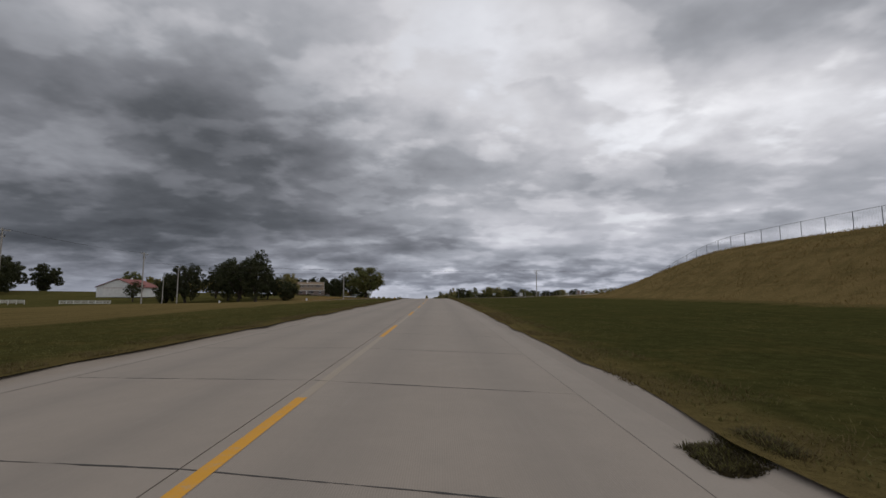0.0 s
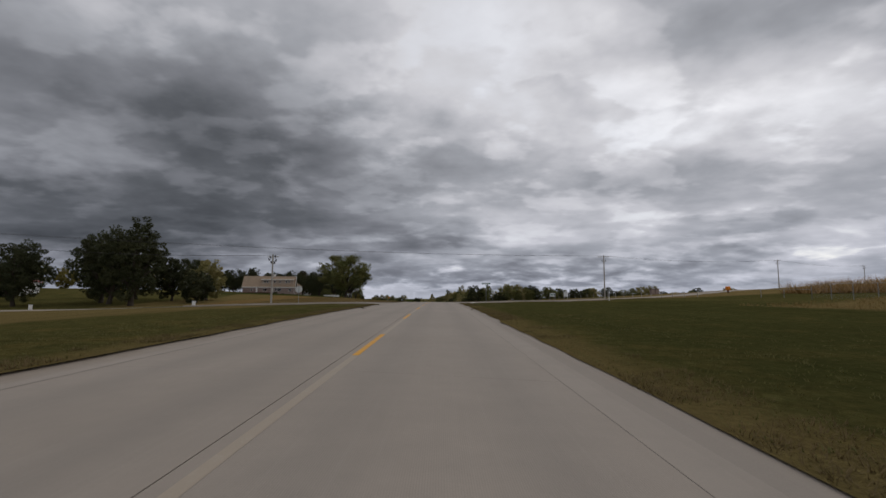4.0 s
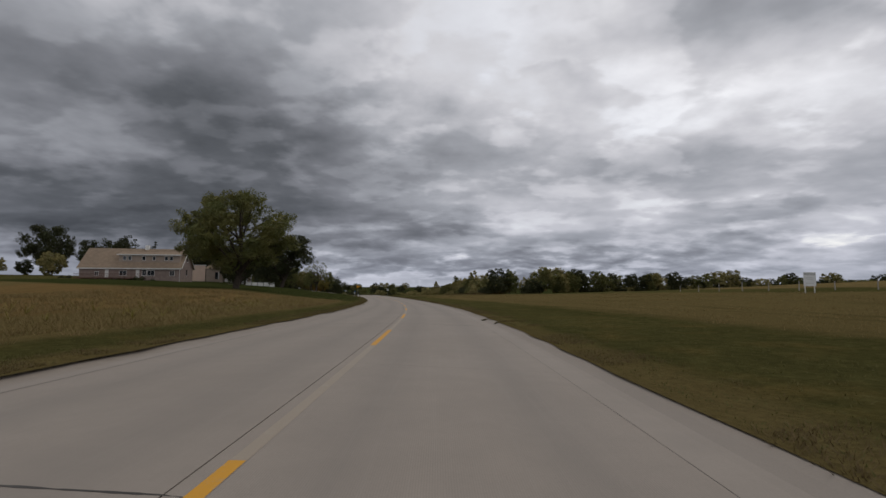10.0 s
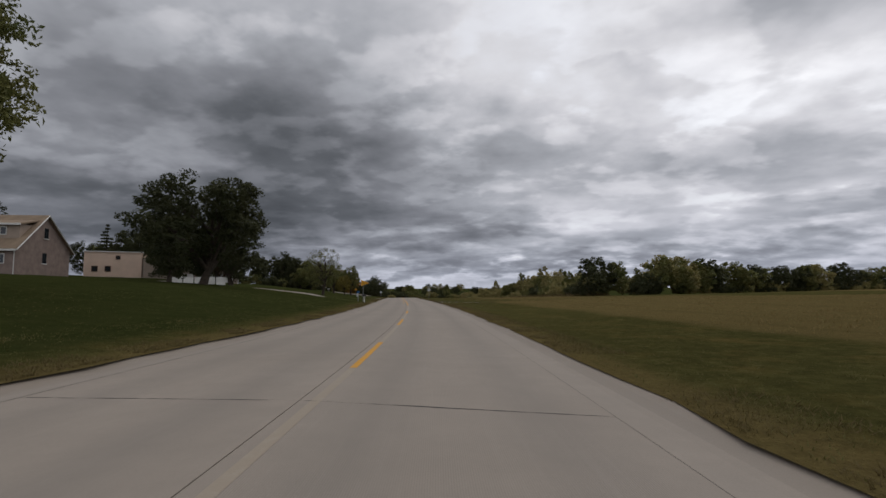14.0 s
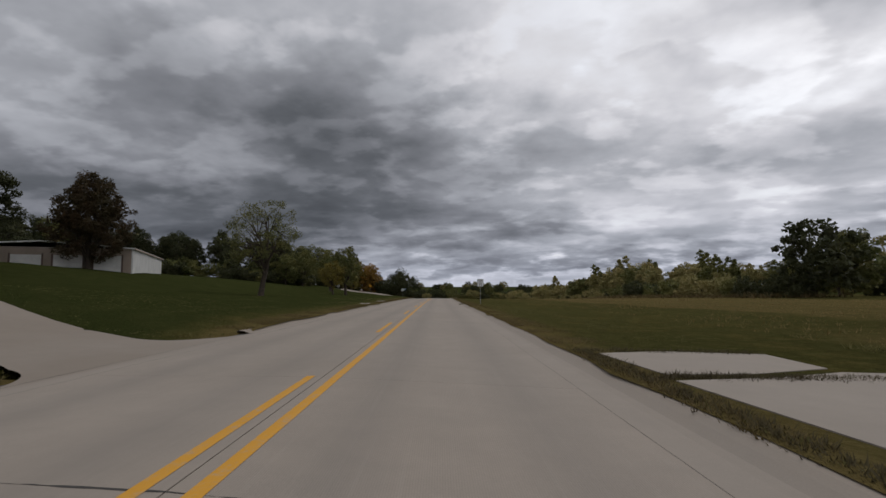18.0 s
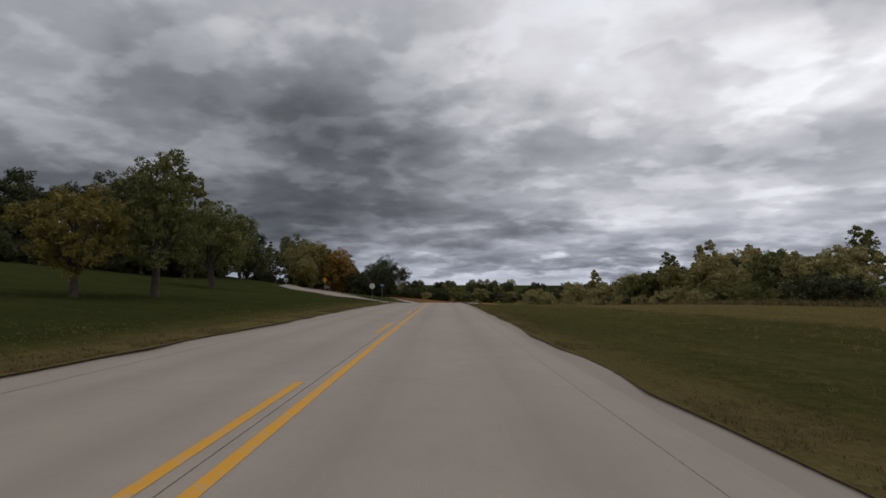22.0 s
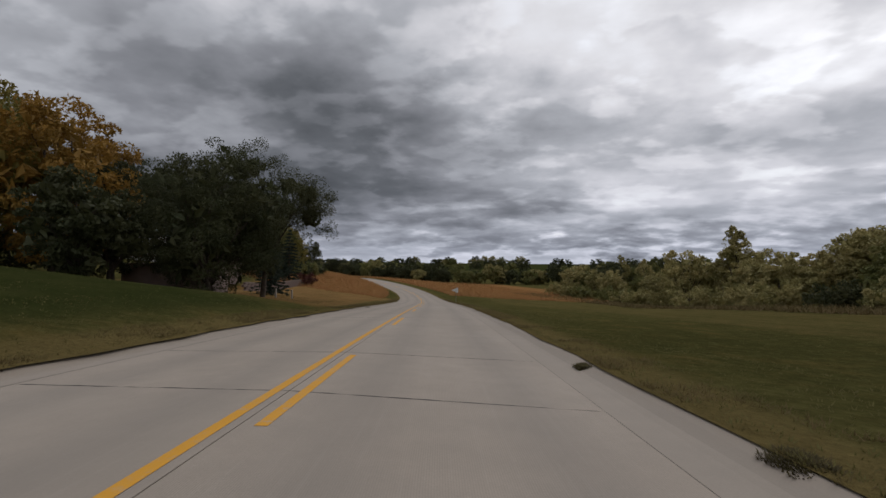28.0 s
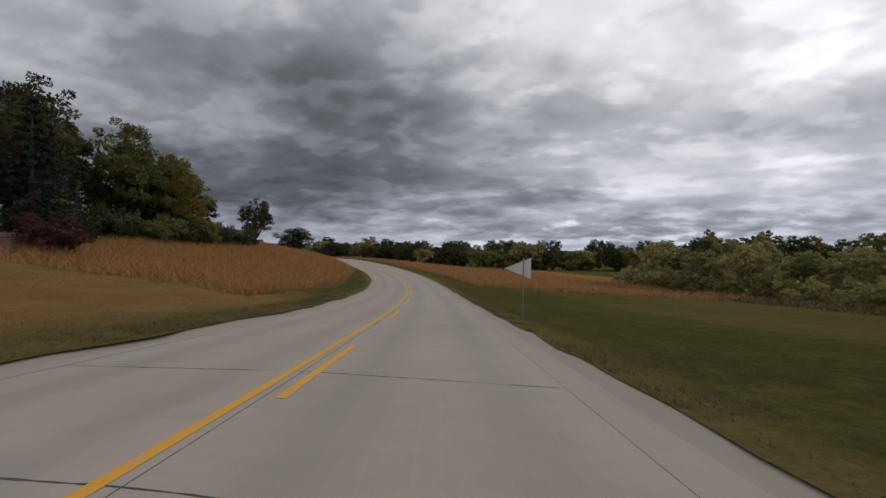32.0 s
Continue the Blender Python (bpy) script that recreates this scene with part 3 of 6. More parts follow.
def strip(name, a, b, d0, d1, mat, step=1.5, up=0.004, parent=None):
    n = max(2, int((b - a) / step) + 1)
    s, d = np.meshgrid(np.linspace(a, b, n), (d0, d1), indexing="ij")
    return sheet(name, s, d, road_z(s) - 0.02 * np.abs(d) + up, mat, parent or road)


s, d = np.meshgrid(steps((600, 780, 2.0)), (-EDGE_L, 0.0, EDGE), indexing="ij")
sheet("far_lane", s, d, road_z(s) - 0.02 * np.abs(d), concrete, road)
for k in range(-4, 22):
    end = float(np.interp(k, (-4, 0, 3, 8, 13, 15, 17, 21), (-42.5, 5.8, 42.3, 104.2, 164.0, 188.0, 211.0, 258.8)))
    strip("lane_dash", end - 4.5, end, 0.145, 0.275, yellow)
for k in range(-2, 9):
    strip("lane_dash", 310.3 + 12.13 * k, 314.8 + 12.13 * k, -0.27, -0.14, yellow)
for k in range(0, 12):
    strip("lane_dash", 428.1 + 12.35 * k, 432.7 + 12.35 * k, 0.145, 0.275, yellow)
strip("worn_line", -55.0, 128.0, 0.15, 0.28, ghost_line, up=0.002)
strip("worn_line", 157.0, 274.5, 0.15, 0.28, ghost_line, up=0.002)
strip("solid_line", 147.0, 156.5, 0.145, 0.275, yellow)
strip("solid_line", 275.0, 421, 0.145, 0.28, yellow)
strip("solid_line", 424, 640, -0.25, -0.115, yellow)

# old sealant lying over the worked joints, broken and uneven
rng = random.Random(31)
for j in JOINTS[1:-1]:
    if not (min(abs(j - k) for k in KNOWN) < 0.01 or rng.random() < 0.12):
        continue
    dv = np.arange(-EDGE_L + 0.1, EDGE - 0.05, 0.06)
    seed = rng.uniform(0, 90)
    half = np.array([max(0.0, 0.008 + 0.014 * noise.noise((x * 1.3, seed, 0)) + 0.012 * noise.noise((x * 7, seed, 3))) for x in dv])
    s = j - dv / 6.0 + 0.012 * np.array([noise.noise((x * 2.2, seed, 8)) for x in dv])
    sheet("joint_seal", np.stack([s - half, s + half], 1), np.stack([dv, dv], 1), np.stack([road_z(s) - 0.02 * np.abs(dv) + 0.003] * 2, 1), sealant, road)

# kerb and gutter, open at the branches
KERB = ((0.003, -0.077), (0.40, -0.092), (0.52, -0.082), (0.66, -0.03), (0.77, 0.0), (0.90, 0.012), (0.95, 0.0), (0.96, -0.25))


def kerb_run(side, a, b):
    n = max(2, int((b - a) / 1.5) + 1)
    ss = np.linspace(a, b, n)
    s = np.repeat(ss[:, None], len(KERB), 1)
    d = np.repeat(np.array([k[0] + (EDGE_L if side < 0 else EDGE) for k in KERB])[None] * side, n, 0)
    z = road_z(s) + np.array([k[1] for k in KERB])[None]
    ob = sheet("kerb", s, d, z, kerb_concrete)
    tagged(ob, "weathered concrete kerb and gutter with grassy edge", "kerb", kind="structure")


mouth = lambda b: (float(branch_mid(b, 4.6)) - b[2] - b[4], float(branch_mid(b, 4.6)) + b[2] + b[4])
OPEN = {side: sorted(mouth(b) for b in BRANCHES if b[0] == side) for side in (-1, 1)}
for side in (-1, 1):
    a = -60.0
    for lo, hi in OPEN[side] + [(640.0, 0)]:
        kerb_run(side, a, lo)
        if hi:
            s, d = np.meshgrid(np.linspace(lo, hi, 24), ((EDGE_L if side < 0 else EDGE) + 0.012, 4.62), indexing="ij")
            tagged(sheet("gutter_apron", s, d * side, road_z(s) - 0.02 * d - 0.001, kerb_concrete), "concrete gutter across a side road mouth", "gutter", kind="structure")
        a = hi

for b in BRANCHES:
    av = np.concatenate([4.62 + np.linspace(0, 1, 14) ** 1.6 * b[4], np.linspace(4.62 + b[4] + 2, b[5], 24)])
    a, u = np.meshgrid(av, np.linspace(-1, 1, 9), indexing="ij")
    s = branch_mid(b, a) + u * branch_half(b, a)
    name = "driveway" if b[2] < 3 else "side_road"
    tagged(sheet(name, s, a * b[0], branch_z(b, s, a), kerb_concrete), "pale concrete side road joining the main road" if b[2] > 3 else "narrow concrete drive up to the garages", name.replace("_", " "), kind="structure")
    if b[2] > 3:
        for e in (-1, 1):
            av2 = av[av < 42]
            k = np.array(((0, 0.0), (0.05, 0.11), (0.22, 0.12), (0.27, -0.2)))
            a, o = np.meshgrid(av2, k[:, 0], indexing="ij")
            s = branch_mid(b, a) + e * (branch_half(b, a) + o)
            ob = sheet("kerb", s, a * b[0], branch_z(b, s, a) + k[:, 1][None], kerb_concrete)
            tagged(ob, "curved concrete kerb at a side road corner", "kerb", kind="structure")
# ---- more materials ----
bark = surface("bark", (0.075, 0.058, 0.042), (0.035, 0.028, 0.022), 3.0, 0.95, 0.8, 18.0)
pole_wood = surface("grey_pole_wood", (0.42, 0.39, 0.345), (0.30, 0.275, 0.24), 0.6, 0.9, 0.4, 30.0, 0.3)
steel = surface("galvanised_steel", (0.34, 0.35, 0.35), (0.24, 0.25, 0.25), 3.0, 0.45, 0.1, 60.0, metal=0.7)
sign_back = surface("bare_sign_back", (0.60, 0.61, 0.60), (0.50, 0.51, 0.50), 2.0, 0.5, 0.05, 50.0)
sign_white = surface("white_sign_sheet", (0.72, 0.73, 0.73), (0.62, 0.63, 0.63), 2.0, 0.5, 0.0)
sign_black = surface("black_sign_ink", (0.02, 0.02, 0.02), (0.03, 0.03, 0.03), 2.0, 0.6, 0.0)
sign_green = surface("green_sign_sheet", (0.01, 0.16, 0.11), (0.015, 0.13, 0.09), 2.0, 0.5, 0.0)
sign_blue = surface("blue_sign_sheet", (0.03, 0.14, 0.35), (0.03, 0.11, 0.28), 2.0, 0.5, 0.0)
sign_yellow = surface("yellow_sign_sheet", (0.75, 0.36, 0.02), (0.66, 0.30, 0.02), 2.0, 0.5, 0.0)
white_paint = surface("white_paint", (0.74, 0.73, 0.70), (0.60, 0.59, 0.56), 0.8, 0.6, 0.1, 30.0)
white_metal = surface("white_metal_siding", (0.70, 0.70, 0.68), (0.60, 0.60, 0.58), 0.5, 0.5, 0.05, 30.0)
tan_siding = surface("tan_siding", (0.36, 0.29, 0.235), (0.29, 0.235, 0.19), 0.6, 0.8, 0.2, 30.0)
cream_siding = surface("cream_siding", (0.70, 0.53, 0.42), (0.62, 0.47, 0.37), 0.6, 0.8, 0.2, 30.0)
grey_siding = surface("grey_siding", (0.42, 0.42, 0.41), (0.34, 0.34, 0.33), 0.6, 0.8, 0.2, 30.0)
brick_wall = surface("mottled_brick", (0.275, 0.215, 0.185), (0.205, 0.155, 0.135), 1.2, 0.9, 0.5, 9.0)
dark_brick = surface("brown_block", (0.16, 0.115, 0.095), (0.11, 0.08, 0.07), 1.2, 0.9, 0.5, 9.0)
tan_roof = surface("tan_shingle", (0.26, 0.195, 0.135), (0.20, 0.15, 0.105), 1.0, 0.95, 0.6, 12.0)
red_roof = surface("red_metal_roof", (0.22, 0.06, 0.045), (0.17, 0.05, 0.04), 0.8, 0.6, 0.1, 20.0)
green_roof = surface("dark_green_roof", (0.04, 0.06, 0.05), (0.03, 0.042, 0.036), 0.8, 0.8, 0.4, 16.0)
brown_wood = surface("brown_stained_wood", (0.14, 0.07, 0.045), (0.09, 0.048, 0.032), 1.5, 0.85, 0.4, 20.0)
black_plastic = surface("black_plastic", (0.025, 0.024, 0.023), (0.04, 0.038, 0.036), 2.0, 0.5, 0.1)
orange_plastic = surface("orange_plastic", (0.7, 0.22, 0.02), (0.6, 0.18, 0.02), 2.0, 0.5, 0.1)
rust_iron = surface("rusty_iron", (0.14, 0.085, 0.06), (0.09, 0.06, 0.045), 2.0, 0.8, 0.4)
glass, _gt, _gb = material("window_glass", 0.06, spec=0.6)
_gb.inputs["Base Color"].default_value = (0.02, 0.024, 0.028, 1)
stalk = leaf_material("corn_stalk", ((0.42, 0.27, 0.10), (0.30, 0.19, 0.07), (0.36, 0.22, 0.09)))
LEAF = {
    "green": leaf_material("green_leaf", ((0.158, 0.167, 0.055), (0.085, 0.105, 0.034), (0.227, 0.193, 0.063))),
    "dark": leaf_material("dark_leaf", ((0.056, 0.064, 0.026), (0.036, 0.044, 0.018), (0.078, 0.075, 0.030))),
    "olive": leaf_material("olive_leaf", ((0.292, 0.264, 0.101), (0.193, 0.184, 0.068), (0.361, 0.289, 0.118))),
    "light": leaf_material("pale_olive_leaf", ((0.354, 0.314, 0.127), (0.250, 0.238, 0.092), (0.419, 0.330, 0.141))),
    "yellow": leaf_material("yellow_leaf", ((0.27, 0.205, 0.045), (0.18, 0.150, 0.036), (0.15, 0.140, 0.036))),
    "amber": leaf_material("amber_leaf", ((0.396, 0.216, 0.042), (0.276, 0.156, 0.036), (0.204, 0.144, 0.036))),
    "brown": leaf_material("red_brown_leaf", ((0.062, 0.042, 0.020), (0.085, 0.050, 0.022), (0.040, 0.042, 0.016))),
    "spruce": leaf_material("spruce_needle", ((0.030, 0.045, 0.030), (0.020, 0.031, 0.021), (0.042, 0.054, 0.036))),
    "red": leaf_material("red_bush_leaf", ((0.12, 0.035, 0.028), (0.085, 0.03, 0.022), (0.09, 0.05, 0.03))),
}


# ---- trees ----
def leaves(centres, spreads, per, size, r, squash=0.7, lean=False):
    """Small bent leaf sprays scattered about clump centres."""
    c = np.repeat(centres, per, 0)
    off = r.normal(size=(len(c), 3))
    off /= np.linalg.norm(off, axis=1)[:, None]
    off *= (r.uniform(0.25, 1.0, (len(c), 1)) ** 0.5) * np.repeat(spreads, per)[:, None] * (1, 1, squash)
    p = c + off
    a = r.normal(size=(len(c), 3)) + (0, 0, 0.2)
    a /= np.linalg.norm(a, axis=1)[:, None]
    b = np.cross(a, r.normal(size=(len(c), 3)))
    b /= np.linalg.norm(b, axis=1)[:, None]
    k = size * r.uniform(0.6, 1.35, (len(c), 1))
    n = np.cross(a, b) * k * 0.25
    if lean:
        v = np.stack([p - a * k * 0.8 - b * k * 0.5, p - a * k * 0.6 + b * k * 0.6, p + a * k + n], 1).reshape(-1, 3)
        return v, np.arange(len(v)).reshape(-1, 3)
    v = np.stack([p - a * k, p - b * k * 0.42 + n, p + a * k * 0.9, p + b * k * 0.42 + n], 1).reshape(-1, 3)
    return v, np.arange(len(v)).reshape(-1, 4)


def limb(path, radii, seg=6):
    """A tapered bent limb through points."""
    path = np.array(path, float)
    rings = []
    for i, p in enumerate(path):
        t = path[min(i + 1, len(path) - 1)] - path[max(i - 1, 0)]
        t /= np.linalg.norm(t)
        u = np.cross(t, (0.31, 0.95, 0.05))
        u /= np.linalg.norm(u)
        w = np.cross(t, u)
        an = np.linspace(0, 2 * np.pi, seg, endpoint=False)[:, None]
        rings.append(p + radii[i] * (np.cos(an) * u + np.sin(an) * w))
    n = len(path)
    i = np.arange(n * seg).reshape(n, seg)
    f = np.stack([i[:-1], np.roll(i[:-1], -1, 1), np.roll(i[1:], -1, 1), i[1:]], -1).reshape(-1, 4)
    return np.concatenate(rings), f


def merge(pieces):
    vs, fs, k = [], [], 0
    for v, f in pieces:
        vs.append(v)
        fs.append(f + k)
        k += len(v)
    return np.concatenate(vs), np.concatenate(fs)


def broadleaf(seed, h, w, foot=0.18, clumps=70, per=60, size=0.28, gaps=0.25, droop=0.0, top=0.0, lean=False, boughs=11, core=0.75, tight=0.85, fat=1.0, girth=0.028):
    """Meshes of a tree: trunk with limbs, each bearing a bough of leaf clumps, so that the crown is lobed and ragged."""
    r = np.random.default_rng(seed)
    zc, hz = h * (foot + (1 - foot) * 0.5), h * (1 - foot) * 0.5
    full = np.array((w / 2, w / 2, hz))
    mids, rads = [np.array((0.0, 0.0, 0.08))], [0.56 * fat]
    for i in range(boughs):
        z = 1 - 2 * (i + 0.5) / boughs
        an = i * 2.39996 + r.uniform(-0.5, 0.5)
        q = np.array((math.sqrt(1 - z * z) * math.cos(an), math.sqrt(1 - z * z) * math.sin(an), z))
        rad = r.uniform(0.30, 0.46) * fat
        mids.append(q * (1.0 - rad) * r.uniform(0.82, 1.10))
        rads.append(rad)
    mids, rads = np.array(mids), np.array(rads)

    def shape(p):
        taper = 1 - top * np.maximum(p[:, 2:], -0.3)
        p = p * full * np.concatenate([taper, taper, np.ones_like(taper)], 1)
        p[:, 2] += zc - droop * ((p[:, 0] / full[0]) ** 2 + (p[:, 1] / full[1]) ** 2) * h * 0.12
        return p

    cs, sp = [], []
    while len(cs) < clumps:
        i = r.integers(0, len(mids))
        q = r.normal(size=3)
        q /= np.linalg.norm(q)
        p = mids[i] + q * rads[i] * r.uniform(gaps, 1.0) ** 0.5
        deep = (np.linalg.norm(mids - p, axis=1) / rads).min()
        if deep < 0.55 and r.uniform() < 0.8 or p[2] < -0.92:
            continue
        cs.append(p)
        sp.append(w * r.uniform(0.05, 0.095) * tight)
    cs, sp = shape(np.array(cs)), np.array(sp)
    lv, lf = leaves(cs, sp, per, size, r, 0.75, lean)
    if core:
        # larger sprays deep inside, so that the heart of each bough is closed and dark
        hearts = shape(mids.copy())
        lv, lf = merge([(lv, lf), leaves(hearts, rads * core * w / 2, 46, 0.034 * w + 0.06, r, hz / (w / 2), lean)])
    ends = shape(mids.copy())
    fork = h * (max(foot, 0.0) + 0.08)
    tr = girth * h
    tilt = r.uniform(-0.03, 0.03, 2) * h
    pieces = [limb([(0, 0, -0.35), (0, 0, 0.1), (tilt[0] * 0.5, tilt[1] * 0.5, fork * 0.6), (tilt[0], tilt[1], fork), (tilt[0] * 1.6, tilt[1] * 1.6, h * 0.72)],
                   [tr * 1.6, tr * 1.15, tr * 0.9, tr * 0.75, tr * 0.15], 8)]
    for e in ends[1:]:
        b = np.array([tilt[0], tilt[1], fork * r.uniform(0.7, 1.15)]) if e[2] < zc + 0.3 * hz else np.array([tilt[0] * 1.3, tilt[1] * 1.3, h * r.uniform(0.3, 0.5)])
        m = b * 0.5 + e * 0.5 + r.normal(size=3) * w * 0.025 + (0, 0, 0.04 * h)
        pieces.append(limb([b, (b + m) / 2 + r.normal(size=3) * w * 0.012, m, e], [tr * 0.50, tr * 0.38, tr * 0.26, tr * 0.06], 5))
        near = cs[np.argsort(((cs - e) ** 2).sum(1))[:40:8 if not core else 20]]
        for q in near:
            pieces.append(limb([m, (m + q) / 2 + r.normal(size=3) * w * 0.012, q], [tr * 0.2, tr * 0.12, tr * 0.03], 4))
    tv, tf = merge(pieces)
    return (tv, tf), (lv, lf)


def conifer(seed, h, w, rows=16, size=0.22):
    """Meshes of a spruce: tiers of drooping boughs that shorten upwards."""
    r = np.random.default_rng(seed)
    vs, pieces = [], [limb([(0, 0, -0.3), (0, 0, h * 0.5), (0, 0, h * 0.98)], [h * 0.022, h * 0.014, 0.02], 7)]
    cs, sp = [], []
    for k in range(rows):
        f = (k + 0.5) / rows
        z, rad = h * (0.06 + 0.92 * f), w / 2 * (1 - f) ** 0.9 + 0.08
        for j in range(max(5, int(13 * (1 - f)) + 4)):
            an, ln = r.uniform(0, 2 * np.pi), rad * r.uniform(0.75, 1.1)
            e = np.array([np.cos(an) * ln, np.sin(an) * ln, z - 0.22 * ln + r.normal() * 0.05 * h / rows])
            pieces.append(limb([(0, 0, z), e], [0.03, 0.008], 4))
            for q in (0.35, 0.65, 0.95):
                cs.append((e[0] * q, e[1] * q, z + (e[2] - z) * q))
                sp.append(0.16 + 0.10 * rad * (1 - 0.4 * q))
    lv, lf = leaves(np.array(cs), np.array(sp), 9, size, r, 0.45)
    return merge(pieces), (lv, lf)


TREES = {}


def tree_kind(key, shape):
    (tv, tf), (lv, lf) = shape
    TREES[key] = (mesh(key + "_trunk", tv, tf, bark), lv, lf, {})
    TREES[key][0].polygons.foreach_set("use_smooth", np.ones(len(tf), bool))


def tree(key, leaf, s, d, size=1.0, tall=1.0, label="", name="tree", group="", turn=None, sink=0.1):
    trunk, lv, lf, dressed = TREES[key]
    if leaf not in dressed:
        dressed[leaf] = mesh(key + "_crown", lv, lf, LEAF[leaf])
    t = tree_rng.uniform(0, 360) if turn is None else turn
    ob = thing(name, at(s, d, t, -sink) @ Matrix.Diagonal((size, size, size * tall, 1)), label, name.replace("_", " "), group)
    for n, me in (("trunk", trunk), ("crown", dressed[leaf])):
        o = new(n, me)
        o.parent = ob
    return ob


tree_rng = random.Random(5)
tree_kind("oak", broadleaf(11, 16.8, 21.5, 0.09, 330, 105, 0.17, 0.35, boughs=21, core=0.62, tight=0.62, fat=0.74))
tree_kind("round", broadleaf(12, 14.0, 13.0, 0.05, 190, 78, 0.19, 0.45))
tree_kind("full", broadleaf(13, 15.0, 12.0, 0.04, 190, 78, 0.19, 0.45, 0.0, 0.25))
tree_kind("maple", broadleaf(14, 15.0, 12.0, 0.05, 340, 80, 0.17, 0.5, 0.0, 0.5, boughs=16, core=0.8))
tree_kind("open", broadleaf(15, 12.4, 10.5, 0.14, 190, 42, 0.12, 0.3, boughs=13, core=0.0))
tree_kind("small", broadleaf(16, 9.0, 7.5, 0.14, 130, 60, 0.12, 0.4, core=0.45))
tree_kind("slim", broadleaf(17, 11.5, 8.5, 0.12, 170, 65, 0.14, 0.45, 0.0, 0.4))
tree_kind("willow", broadleaf(18, 13.0, 13.0, -0.03, 340, 110, 0.10, 0.4, 1.0, core=0.75, tight=0.8, girth=0.015))
tree_kind("weeping", broadleaf(28, 13.0, 12.0, 0.24, 360, 130, 0.075, 0.35, 0.8, core=0.35, tight=0.7, girth=0.014))
tree_kind("belt_a", broadleaf(19, 11.0, 10.5, 0.0, 130, 70, 0.21, 0.45, lean=True, boughs=9))
tree_kind("belt_b", broadleaf(20, 9.0, 10.0, -0.05, 130, 70, 0.21, 0.45, lean=True, boughs=9))
tree_kind("belt_c", broadleaf(21, 13.0, 8.0, 0.02, 130, 70, 0.21, 0.45, 0.0, 0.4, lean=True, boughs=10))
tree_kind("scrub", broadleaf(24, 4.6, 9.5, -0.25, 80, 50, 0.18, 0.5, lean=True, boughs=8))
tree_kind("far_a", broadleaf(25, 11.0, 11.5, 0.0, 60, 34, 0.34, 0.4, lean=True, boughs=8))
tree_kind("far_b", broadleaf(26, 8.5, 12.0, -0.05, 60, 34, 0.34, 0.4, lean=True, boughs=8))
tree_kind("shrub", broadleaf(22, 3.4, 4.4, -0.05, 100, 60, 0.07, 0.6, boughs=9))
tree_kind("spruce", conifer(23, 11.0, 6.5))

# along the left, from the start
for s, d, key, leaf, k in ((205, -190, "belt_a", "dark", 2.2), (222, -205, "belt_a", "dark", 2.3), (232, -186, "belt_b", "dark", 1.9), (214, -176, "belt_a", "dark", 1.6), (245, -176, "belt_b", "dark", 1.6)):
    tree(key, leaf, s, d, k, 1.0, "dark green broad tree at a far farm", group="farm trees")
for s, d, key, leaf, k in ((168, -103, "small", "dark", 0.9), (178, -96, "round", "dark", 0.78), (160, -88, "belt_b", "dark", 0.9)):
    tree(key, leaf, s, d, k, 1.0, "dense dark tree near the white barn", group="farm trees")
for s, d, key, leaf, k in ((157, -58, "full", "dark", 1.2), (163, -66, "round", "dark", 1.16), (170, -72, "full", "dark", 1.05), (160, -82, "round", "dark", 1.02),
                           (176, -60, "belt_a", "dark", 1.0), (184, -72, "round", "dark", 0.95), (166, -50, "belt_b", "dark", 0.85), (192, -84, "full", "dark", 0.9)):
    tree(key, leaf, s, d, k, 1.0, "dark shady tree in a grove by the crossroads", group="crossroads grove")
tree("belt_a", "olive", 178, -53, 0.98, 1.0, "yellowing green tree at the edge of the grove")
for s, d, key, leaf, k in ((306, -114, "round", "yellow", 0.72), (300, -122, "belt_a", "yellow", 0.85), (313, -120, "belt_b", "yellow", 0.9), (318, -112, "belt_b", "olive", 0.75), (326, -108, "belt_b", "dark", 0.6)):
    tree(key, leaf, s, d, k, 1.0, "autumn tree behind the brick house, yellow and olive", group="trees behind the house")
for s, d, key, leaf, k in ((296, -126, "belt_b", "yellow", 1.0), (290, -134, "belt_a", "olive", 1.0), (284, -142, "belt_b", "yellow", 1.1), (278, -150, "belt_a", "green", 1.15), (304, -70, "full", "dark", 0.85), (300, -62, "round", "dark", 0.7), (311, -80, "round", "dark", 0.9)):
    tree(key, leaf, s, d, k, 1.0, "autumn tree behind the brick house, yellow and olive" if leaf != "dark" else "dark tree rising behind the house roof", group="trees behind the house")
tree("oak", "dark", 336, -107, 0.78, 1.38, "tall dark tree with an open crown on the rise")
for s, d, key, leaf, k in ((352, -80, "spruce", "dark", 1.35), (345, -92, "round", "dark", 0.85), (342, -66, "round", "dark", 0.95), (336, -56, "full", "dark", 0.9), (322, -98, "belt_b", "olive", 0.9)):
    tree(key, leaf, s, d, k, 1.0, "dark tree rising behind the house roof", group="trees behind the house")
tree("oak", "green", 240, -26.0, 1.0, 1.0, "large spreading oak with yellowing leaves on the lawn", "oak_tree", turn=40)
tree("round", "dark", 281, -25, 1.3, 0.82, "dense round dark green tree beside the house lawn")
for s, d, key, leaf, k in ((309, -31.5, "full", "dark", 1.0), (313, -43, "round", "dark", 0.95), (302, -39, "full", "dark", 0.95)):
    tree(key, leaf, s, d, k, 1.0, "dense dark green tree beside the house lawn", group="house lawn trees")
for s, d, key, leaf, k in ((329, -50, "full", "dark", 0.85), (324, -42, "round", "dark", 0.8), (337, -59, "round", "dark", 0.9)):
    tree(key, leaf, s, d, k, 1.0, "big dark tree before the garages", group="garage trees")
